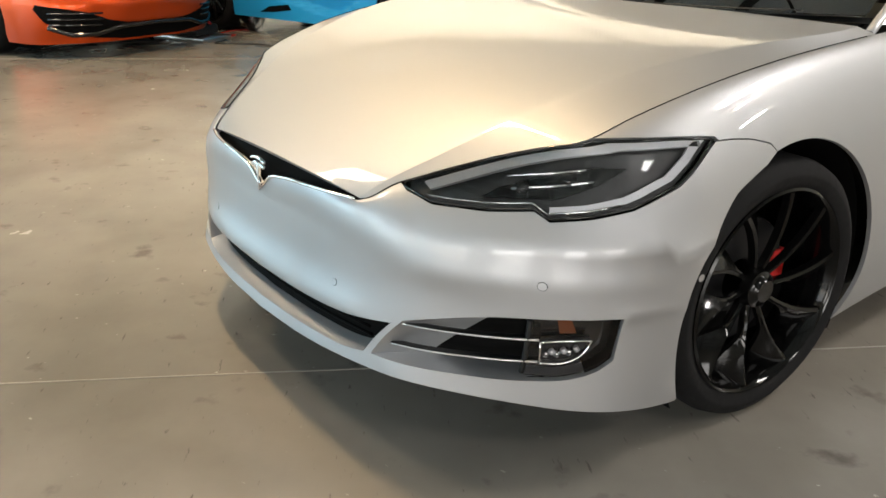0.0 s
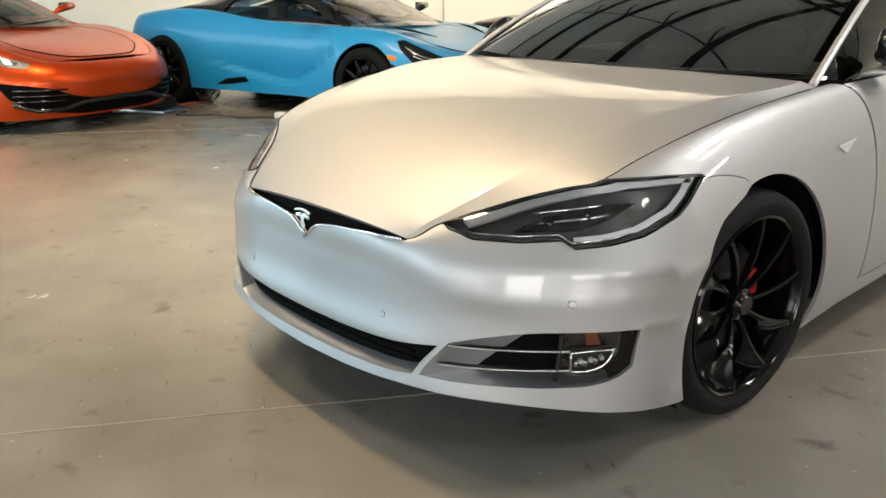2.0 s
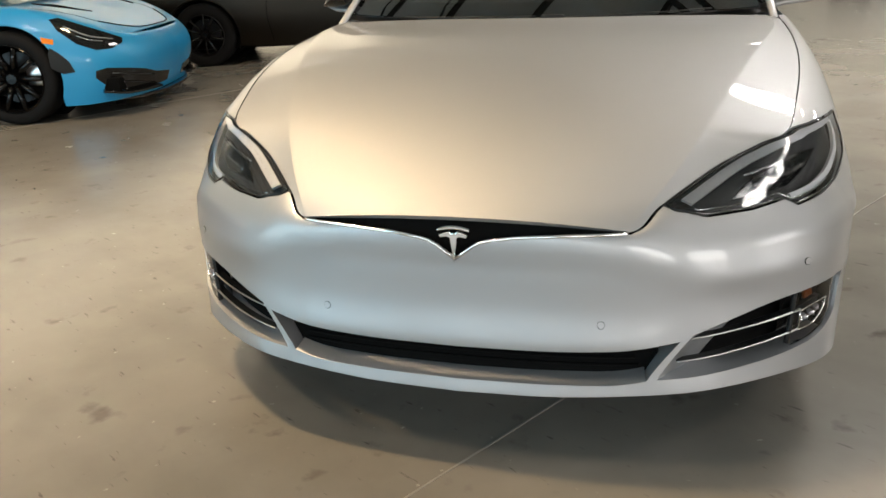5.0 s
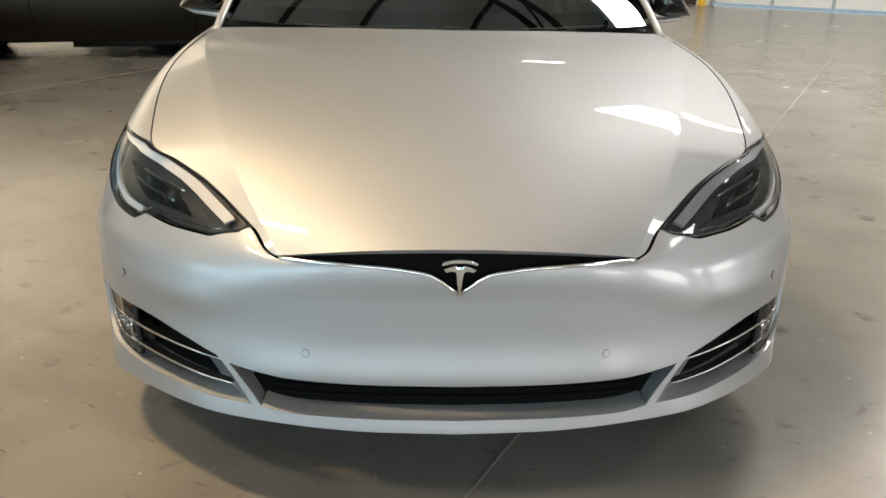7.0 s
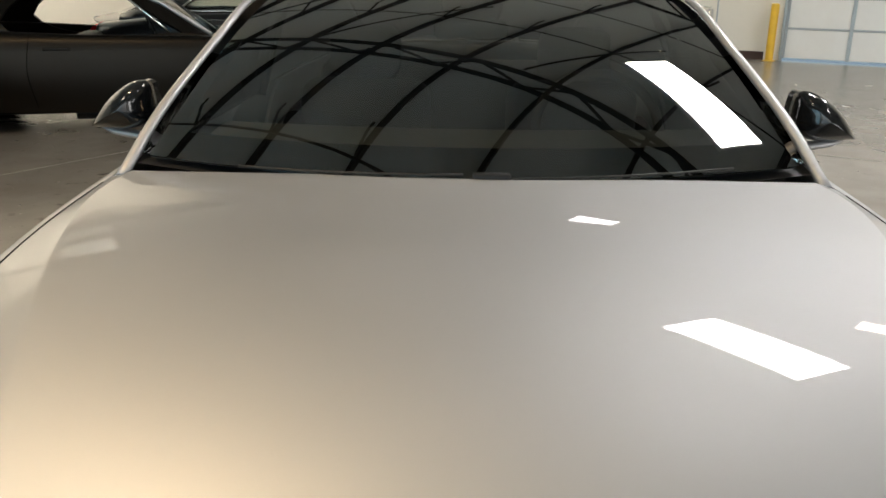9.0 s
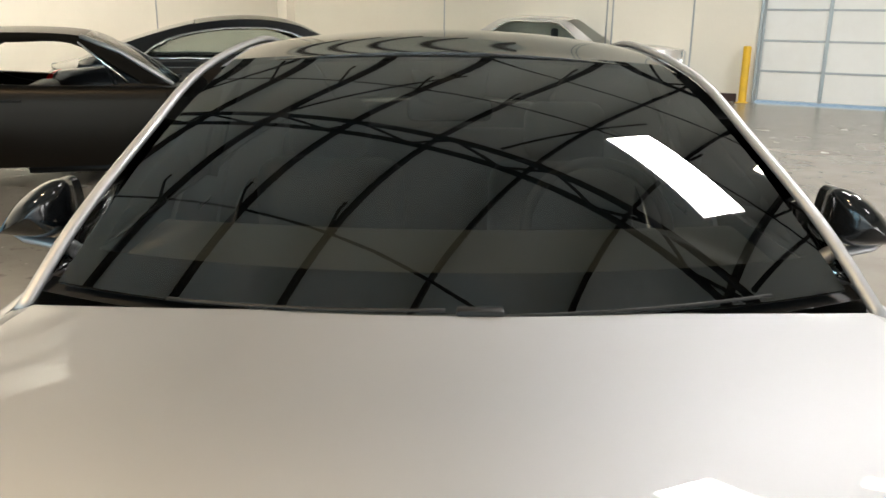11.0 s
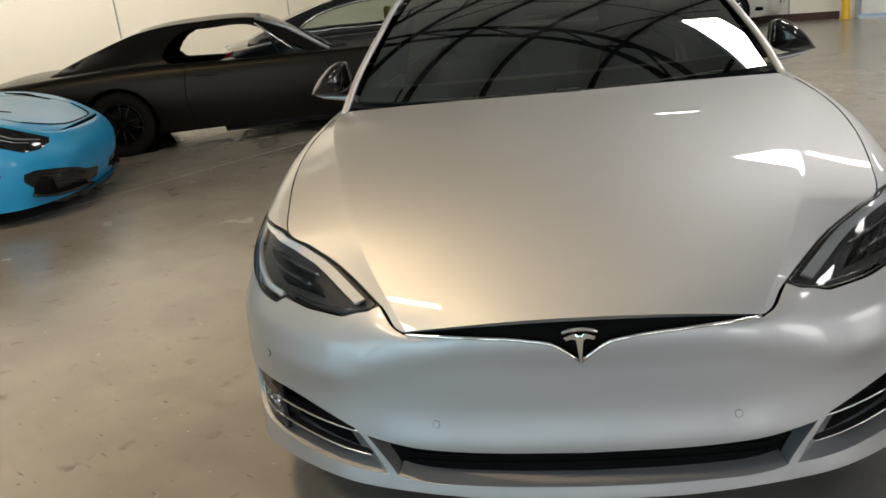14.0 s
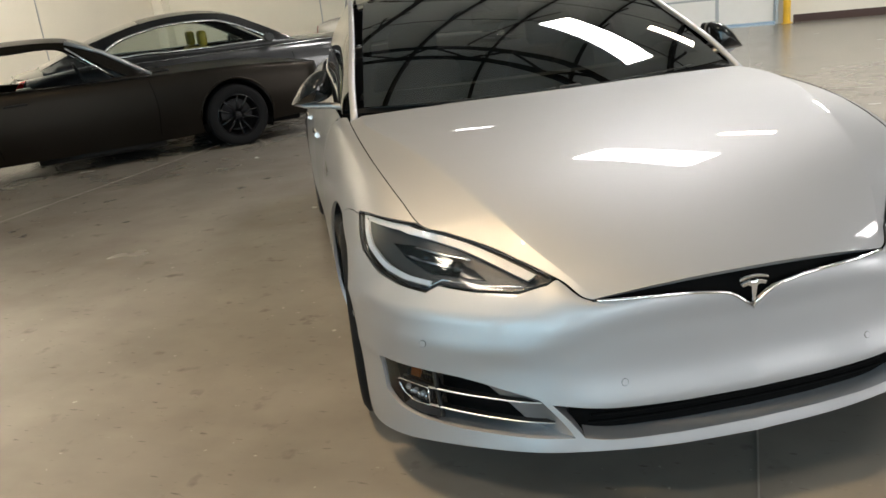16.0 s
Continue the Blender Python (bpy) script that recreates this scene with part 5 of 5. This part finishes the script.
def saloon_coupe(name, m, label, paint, style):
    """Large two-door; style 0: sixties fastback in matt paint, 1: modern black coupe, 2: silver limousine."""
    car = thing(name, m, label, "car")
    if style == 0:
        b = Body(
            [(0, 0.000), (.45, 0.017), (.78, 0.044), (.92, 0.178), (.955, 0.555), (.965, 1.110), (.95, 2.109), (.945, 3.108), (.985, 3.885), (.985, 4.440), (.92, 5.606), (0, 5.772)],
            [(0, 0.033, .80), (.45, 0.033, .81), (.78, 0.067, .82), (.86, 0.222, .84), (.875, 0.611, .87), (.88, 1.11, .895), (.86, 2.109, .905), (.85, 3.108, .92), (.85, 3.885, .955), (.84, 4.44, .955), (.78, 5.55, .90), (0, 5.683, .88)],
            [(0, 0.067, .30), (.45, 0.067, .30), (.78, 0.1, .28), (.88, 0.222, .26), (.90, 0.555, .24), (.90, 1.11, .22), (.89, 2.109, .20), (.89, 3.108, .20), (.90, 3.885, .22), (.90, 4.44, .26), (.84, 5.55, .34), (0, 5.661, .38)],
            .60, [(0, 3), (5, 3.2), (11, 2.8)])
        y_f, y_r, r, length = 1.088, 4.30, .41, 5.77
        prof = [(1.909, .90), (2.353, 1.19), (2.686, 1.335), (3.330, 1.36), (3.941, 1.31), (4.551, 1.12), (4.995, .95)]
        half = [.76, .66, .60, .59, .58, .62, .68]
        window = [(2.165, .93), (2.442, 1.10), (2.72, 1.27), (3.22, 1.292), (3.50, 1.275), (3.66, 1.18), (3.76, 1.0), (3.68, .95)]
        split = ((.05, 1.9), (4.1, 6))
    elif style == 1:
        b = Body(
            [(0, 0), (.45, .02), (.78, .06), (.92, .2), (.965, .55), (.97, 1.0), (.965, 1.9), (.965, 2.8), (.97, 3.5), (.96, 4.1), (.88, 5.1), (0, 5.28)],
            [(0, .06, .92), (.42, .07, .92), (.70, .12, .93), (.80, .3, .97), (.82, .6, 1.0), (.82, 1.0, 1.01), (.82, 1.9, 1.02), (.82, 2.8, 1.03), (.82, 3.5, 1.05), (.80, 4.1, 1.04), (.68, 5.0, .95), (0, 5.15, .92)],
            [(0, .06, .24), (.45, .07, .24), (.78, .12, .22), (.90, .25, .2), (.92, .55, .2), (.92, 1.0, .2), (.92, 1.9, .19), (.92, 2.8, .19), (.92, 3.5, .2), (.90, 4.1, .22), (.82, 5.05, .28), (0, 5.2, .3)],
            .62, [(0, 2.6), (11, 2.6)])
        y_f, y_r, r, length = .90, 4.01, .42, 5.28
        prof = [(1.62, 1.02), (2.1, 1.28), (2.5, 1.45), (3.0, 1.50), (3.6, 1.44), (4.3, 1.24), (4.85, 1.02)]
        half = [.74, .66, .60, .58, .56, .58, .60]
        window = [(1.98, 1.07), (2.3, 1.25), (2.6, 1.37), (3.05, 1.40), (3.6, 1.345), (4.0, 1.22), (4.15, 1.115), (3.6, 1.075)]
        split = ((.05, 1.9), (4.0, 6))
    else:
        b = Body(
            [(0, 0), (.5, .01), (.85, .04), (.96, .16), (.985, .5), (.99, 1.0), (.985, 2.0), (.985, 3.2), (.985, 4.2), (.98, 4.7), (.90, 5.62), (0, 5.76)],
            [(0, .03, 1.0), (.45, .03, 1.0), (.72, .06, 1.01), (.80, .2, 1.04), (.83, .5, 1.06), (.84, 1.0, 1.07), (.84, 2.0, 1.08), (.84, 3.2, 1.09), (.84, 4.2, 1.09), (.82, 4.7, 1.08), (.74, 5.56, 1.0), (0, 5.68, .98)],
            [(0, .06, .24), (.45, .07, .24), (.8, .12, .22), (.92, .25, .2), (.94, .55, .2), (.94, 1.0, .2), (.94, 2.0, .19), (.94, 3.2, .19), (.94, 4.2, .2), (.92, 4.7, .22), (.84, 5.6, .28), (0, 5.7, .3)],
            .62, [(0, 2.8), (11, 2.8)])
        y_f, y_r, r, length = .88, 4.45, .44, 5.76
        prof = [(1.7, 1.08), (2.15, 1.38), (2.5, 1.56), (3.2, 1.61), (4.0, 1.58), (4.5, 1.36), (4.85, 1.08)]
        half = [.76, .68, .64, .63, .62, .64, .68]
        window = [(2.1, 1.12), (2.35, 1.33), (2.6, 1.48), (3.2, 1.52), (3.95, 1.48), (4.2, 1.3), (4.25, 1.13), (3.2, 1.12)]
        split = ((.05, 1.9), (4.1, 6))
    flank = b.panel(half_outline(b, y_f, y_r, r, .35), .06, (1, 0, .2), .012)
    part("body_side", flank, paint, car)
    part("body_side", mirrored(flank), paint, car)
    z0 = b.top(np.array([0.0]))[0, 2]
    ys = prof[0][0]
    part("hood", grid_sheet(deck(b, 1.5, b.station(ys + .1, .8), [(.04, z0 + .01), (.5, prof[0][1] - .01), (1.1, prof[0][1] + .02), (ys - .06, prof[0][1] + .01)], 3), 24, 24, (0, -.1, 1), .01, a=(-.996, .996)), paint, car)
    part("boot_lid", grid_sheet(deck(b, b.station(prof[-1][0] - .25, .8), b.last - .6, [(prof[-1][0] - .1, prof[-1][1] + .03), (length - .3, prof[-1][1]), (length - .1, prof[-1][1] - .05)], 3), 20, 16, (0, .1, 1), .01, a=(-.996, .996)), paint, car)
    glasshouse(car, b, paint, prof, half, even(30, *window, window[0])[:-1], split[0], split[1], CLEAR, CHROME if style else None, panes=style != 0)
    under(car, length, .86, y_f, y_r, r, .19 if style == 0 else .16)
    tyre = .345 if style == 0 else .375
    road_wheel(car, .955, y_f, tyre, .235 if style == 0 else .275, .24, 12 if style == 2 else 5, CHROME if style == 2 else GREYRIM, style != 2, caliper=None)
    road_wheel(car, .965, y_r, tyre + (.012 if style == 0 else 0), .235 if style == 0 else .275, .27, 12 if style == 2 else 5, CHROME if style == 2 else GREYRIM, style != 2)
    if style:
        cabin(car, .40, 2.75, prof[3][1] - .22, TAN if style == 1 else LEATHER)
    else:
        for y in (y_f, y_r):
            rim_line = b.arch(22, y, r + .004, .35, 4, 176, (2.6, b.last - .4))
            for sign in (1, -1):
                part("arch_lip", tube(b.skin(rim_line[:, 0], rim_line[:, 1]) * (sign, 1, 1), .011, 6), MATT, car)
        part("bench_seat", box(-.62, .62, 3.05, 3.27, .35, .88, .07, 3), LEATHER, car)
        part("steering_wheel", tube([(.38 + .19 * math.cos(t), 2.53 + .06 * math.sin(t), .92 + .17 * math.sin(t)) for t in np.arange(24) * 2 * np.pi / 24], .013, 6, closed=True), PLASTIC, car)
    k = 1.11 if style == 0 else 1
    shut_line(car, b, [(1.78 * k, .89), (1.74 * k, .6), (1.76 * k, .26)])
    shut_line(car, b, [(3.16 * k, .91), (3.2 * k, .6), (3.16 * k, .26)])
    hz = .79 if style == 0 else .9
    for sign in (1, -1):
        line = b.line([(2.86 * k, hz), (3.06 * k, hz)], 6)
        part("door_handle", tube(line * (sign, 1, 1) + (sign * .02, 0, 0), .011, 6), PLASTIC if style == 0 else CHROME, car)
    if style == 0:
        for sign in (1, -1):
            part("vent_post", tube([(sign * .80, 2.29, .93), (sign * .70, 2.70, 1.28)], .012, 6), CHROME, car, "chrome quarter-light post")
            part("screen_pillar", tube([(sign * .78, 1.91, .91), (sign * .67, 2.353, 1.20), (sign * .61, 2.686, 1.335)], .022, 8), GALV, car, "bare metal windscreen pillar")
            part("sill_pipe", tube([(sign * .78, 1.9, .17), (sign * .78, 3.2, .17)], .045, 8), PLASTIC, car)
        part("cowl_vent", box(-.6, .6, 1.69, 1.86, .915, .93, .006), PLASTIC, car)
    if style == 1:
        patch("tail_lamp", car, b, [(10.02, .96), (10.3, .95), (10.3, .78), (10.02, .78)], REDLENS, (.6, 1, 0), label="red tail lamp")
        for sign in (1, -1):
            line = b.line([(.7, 1.0), (2.4, .985), (4.3, .98)], 30)
            part("coach_line", tube(line * (sign, 1, 1), .004, 5), CHROME, car)
            arm = part("door_mirror", tube([(sign * .84, 2.05, 1.06), (sign * .95, 2.07, 1.10), (sign * 1.06, 2.09, 1.11)], .06, 10, radii=[.03, .075, .06], flat=.8), paint, car)
    if style == 2:
        patch("side_marker", car, b, [(3.45, .925), (3.95, .93), (3.95, .90), (3.45, .895)], REDLENS, (1, -.4, 0), label="red side marker")
        patch("tail_lamp", car, b, [(10.05, .96), (10.3, .95), (10.3, .78), (10.05, .79)], REDLENS, (.6, 1, 0))
        part("radiator_grille", box(-.34, .34, -.03, .05, .42, .98, .02), CHROME, car, "upright chrome radiator grille")
        for sign in (1, -1):
            part("headlamp", box(sign * .62 - .14, sign * .62 + .14, -.005, .06, .70, .84, .02), LAMP_SILVER, car)
            part("air_intake", b.panel(np.array([(2.9, .40), (3.5, .41), (3.5, .33), (2.9, .33)]) * (sign, 1), .03, (sign, -.5, 0), .004, lift=.003), VOID, car)
        part("hood_ornament", tube([(0, .10, 1.0), (0, .10, 1.05), (0, .06, 1.10)], .012, 8, radii=[.016, .010, .006]), CHROME, car)
        part("rear_bumper", tube(b.skin(np.linspace(9.4, 10.9, 20), np.full(20, .46)), .03, 8), CHROME, car)
    return car


saloon_coupe("muscle_coupe", pose(-1.62, 7.77, 0, 0, 0, 106.3) @ pose(.955, -1.088, 0), "matt bronze-black sixties fastback coupe", MATT, 0)
saloon_coupe("luxury_coupe", pose(.55, 11.1, 0, 0, 0, 106.3), "gloss black two-door luxury coupe with yellow seats", BLACK, 1)
saloon_coupe("limousine", pose(4.0, 17.18, 0, 0, 0, 59) @ pose(.965, -.88, 0), "light silver limousine parked along the wall", CHAMPAGNE, 2)

# ---- fittings of the hall ----
def hall_thing(name, x, y, z=0, turn=0, **tags):
    return thing(name, HALL @ pose(x, y, z, 0, 0, turn), **tags)


# sectional door on the far wall, with a slit of daylight under it
door = hall_thing("door_1", 0, E2B + .09, label="closed white sectional loading door", category="door", kind="structure")
rows, height = 7, (DOORH - .05) / 7
for i in range(rows):
    z0 = .05 + i * height
    part("door_panel", box(DOOR0 + .02, DOOR1 - .02, 0, .045, z0 + .004, z0 + height - .004, .006, 1), WHITE_PANEL, door)
    part("panel_rail", box(DOOR0 + .02, DOOR1 - .02, -.012, -.001, z0 + height - .03, z0 + height + .012, .004, 1), GALV, door)
for k in range(4):
    x = DOOR0 + .06 + (DOOR1 - DOOR0 - .12) * k / 3
    part("door_stile", box(x - .035, x + .035, -.022, -.013, .04, DOORH, .003, 1), GALV, door)
for x in (DOOR0 + .0, DOOR1 - .06):
    part("door_track", box(x, x + .06, -.13, -.03, 0, DOORH, .004, 1), GALV, door)
for k, x in enumerate((DOOR0 - .14, DOOR1 + .16)):
    post = part("bollard", turned([(.001, 1.12), (.06, 1.115), (.075, 1.10), (.078, 1.08), (.078, .012), (.001, .012)], 28), YELLOW)
    post.matrix_basis = HALL @ pose(x, E2B - .22, 0, 0, -90, 0)
    tagged(post, "yellow painted steel bollard beside the loading door", "bollard", "door bollards")
    part("base_plate", box(.002, .014, -.11, .11, -.11, .11), YELLOW, post)

# brown cove base, wall joints and corner strips
for a, b in ((E1A, DOOR0 - .3), (DOOR1 + .3, E1B)):
    hall("baseboard", box(a, b, E2B - .015, E2B - .002, 0, .16, .004, 1), BROWN, label="dark brown cove base", category="baseboard")
hall("baseboard", box(E1A + .002, E1A + .015, E2A, E2B - .02, 0, .16, .004, 1), BROWN, label="dark brown cove base", category="baseboard")
for x in (-4.44, -6.17, -6.3, -10.4, 5.0, 9.4):
    hall("trim", box(x - .018, x + .018, E2B - .012, E2B - .002, .16, CEIL - .02, .003, 1), GALV, label="metal wall joint strip", category="trim")
for y in (-6.0, -1.2, 3.6, 8.5, 13.3):
    hall("trim", box(E1A + .002, E1A + .012, y - .018, y + .018, .16, CEIL - .02, .003, 1), GALV, label="metal wall joint strip", category="trim")
hall("trim", box(E1A + .01, E1A + .34, E2B - .34, E2B - .016, .0, CEIL - .02, .01, 1), WALL, label="cream corner column", category="column")

# saw-cut floor joints
for x in (-11.6, -5.8, .017, 5.8, 11.6):
    hall("floor_joint", box(x - .003, x + .003, E2A, E2B - .02, .0005, .0022), JOINT, label="filled saw-cut floor joint", category="joint")
for y in (-10.0, -4.2, 7.5, 13.3):
    hall("floor_joint", box(E1A + .02, E1B - .02, y - .003, y + .003, .0005, .0026), JOINT, label="filled saw-cut floor joint", category="joint")

# bow trusses along the hall's width, purlins across
def roof_truss(y):
    t = hall_thing("roof_truss", 0, y, label="dark steel bow truss under the roof", category="truss", group="roof trusses")
    xs = np.linspace(E1A + .05, E1B - .05, 43)
    bow = lambda x: .55 * (1 - ((x - (E1A + E1B) / 2) / ((E1B - E1A) / 2)) ** 2)
    low = np.column_stack([xs, 0 * xs, 5.92 + bow(xs)])
    high = np.column_stack([xs, 0 * xs, 6.62 + bow(xs)])
    part("bottom_chord", tube(low, .075, 6), TRUSS, t)
    part("top_chord", tube(high, .075, 6), TRUSS, t)
    for i in range(42):
        a, b = (low[i], high[i + 1]) if i % 2 else (high[i], low[i + 1])
        part("web", tube([a, b], .035, 5), TRUSS, t)


for y in (-9.4, -2.3, 4.8, 11.9):
    roof_truss(y)
for k, x in enumerate(np.arange(E1A + 1.0, E1B, 1.6)):
    p = part("purlin", box(x - .03, x + .03, E2A, E2B, CEIL - .2, CEIL - .002), TRUSS)
    p.matrix_basis = HALL
    tagged(p, "dark steel purlin under the roof deck", "purlin", "purlins", "structure")
for x in (-9.0, -5.5, -2.0, 1.5, 5.0):
    r = part("brace", tube([(x, 4.8, 6.25), (x + .9, 8.6, CEIL - .12)], .03, 6), TRUSS)
    r.matrix_basis = HALL
    tagged(r, "thin dark steel roof brace", "brace", "roof braces", "structure")

for y in (-6.9, -4.6, .1, 2.4, 7.2, 9.5, 14.3):
    rod = part("bridging_rod", tube([(E1A + .05, y, CEIL - .34), (E1B - .05, y, CEIL - .34)], .022, 6), TRUSS)
    rod.matrix_basis = HALL
    tagged(rod, "thin dark steel bridging rod under the purlins", "rod", "bridging rods", "structure")
strut = None
for x in np.arange(E1A + 1.0, E1B, 1.6):
    for y in (.1, 2.4, 7.2, 9.5):
        if strut is None:
            strut = part("flange_brace", tube([(0, 0, CEIL - .2), (.05, .34, CEIL - .62), (.06, .5, CEIL - .64)], .026, 6), TRUSS)
            ob = strut
        else:
            ob = part("flange_brace", strut.data, TRUSS)
        ob.matrix_basis = HALL @ pose(x, y, 0)
        tagged(ob, "short dark steel flange brace on a purlin", "brace", "flange braces", "structure")

# high-bay light fittings, with housings on the added fill lamps and washers too
def glow(colour, power):
    return material("lamp_diffuser", (.9, .9, .9), .4, emit=colour, strength=power)


glows = {}
for x, y, a, b, turn, watts, colour, tilt in FITTINGS:
    f = thing("ceiling_light", pose(x, y, CEIL - .92, 0, tilt, turn), "white light fitting hung from the roof out of view, some added as fill", "light", "high-bay lights")
    if colour not in glows:
        glows[colour] = glow(colour, 14)
    part("housing", box(-a / 2 - .03, a / 2 + .03, -b / 2 - .03, b / 2 + .03, .012, .11, .012), WHITE_PANEL, f)
    part("diffuser", box(-a / 2, a / 2, -b / 2, b / 2, 0, .011), glows[colour], f)
    for sx in (-a / 3, a / 3):
        part("hanger", tube([(sx, 0, .11), (sx, 0, .92)], .008, 6), GALV, f)

# things on the floor by the sports cars
block = part("power_adapter", box(-.13, .13, -.045, .045, 0, .06, .012), material("white_plastic", (.75, .74, .7), .4))
block.matrix_basis = pose(-5.42, 3.32, 0.001, 0, 0, 20)
tagged(block, "white plastic power adapter lying on the concrete", "adapter")
kit = thing("battery_charger", pose(-6.9, 2.5, 0, 0, 0, 25), "black battery charger on a silver tray", "charger")
part("tray", box(-.36, .36, -.22, .22, 0, .05, .01), ALU, kit)
part("case", box(-.26, .22, -.16, .18, .051, .16, .025), PLASTIC, kit)
part("handle", tube([(.1, -.1, .16), (.14, -.08, .21), (.2, .02, .21), (.2, .08, .16)], .015, 6), CALIPER, kit)
bag = part("plastic_bag", grid_sheet(lambda a, b: np.column_stack([.16 * np.cos(a * 6.283) * np.sin(b * 3.1416) * (1 + .25 * np.sin(a * 37)), .12 * np.sin(a * 6.283) * np.sin(b * 3.1416) * (1 + .2 * np.cos(a * 29)), .13 - .12 * np.cos(b * 3.1416) + .015 * np.sin(a * 44)]), 40, 16, (0, 0, .001), 0), glass("thin_plastic", (.85, .85, .85), .25, 2.0))
bag.matrix_basis = pose(-7.2, 3.35, 0)
tagged(bag, "crumpled clear plastic bag by the wheel", "bag")


def cable(points, r=.007, mat=PLASTIC, label="thin black cable lying on the floor"):
    p = np.asarray(points, float)
    line = spline(np.arange(len(p)), p)(np.linspace(0, len(p) - 1, 12 * len(p)))
    line[:, 2] = np.maximum(line[:, 2], r)
    ob = part("cable", tube(line, r, 6), mat)
    return tagged(ob, label, "cable")


cable([(-6.8, 2.4, 0), (-6.6, 2.75, 0), (-6.4, 2.55, 0), (-6.1, 2.9, 0), (-5.8, 2.95, 0), (-5.56, 3.28, 0)])
cable([(-6.9, 2.2, 0), (-7.0, 1.5, 0), (-6.8, .9, 0), (-6.9, .3, 0), (-7.3, -.3, 0), (-7.2, -1.2, 0)])
cable([(-6.75, 2.6, 0), (-6.9, 3.0, 0), (-7.1, 2.9, 0), (-7.3, 3.2, 0), (-7.2, 3.4, 0)], .006, CALIPER, "thin red cable lying on the floor")
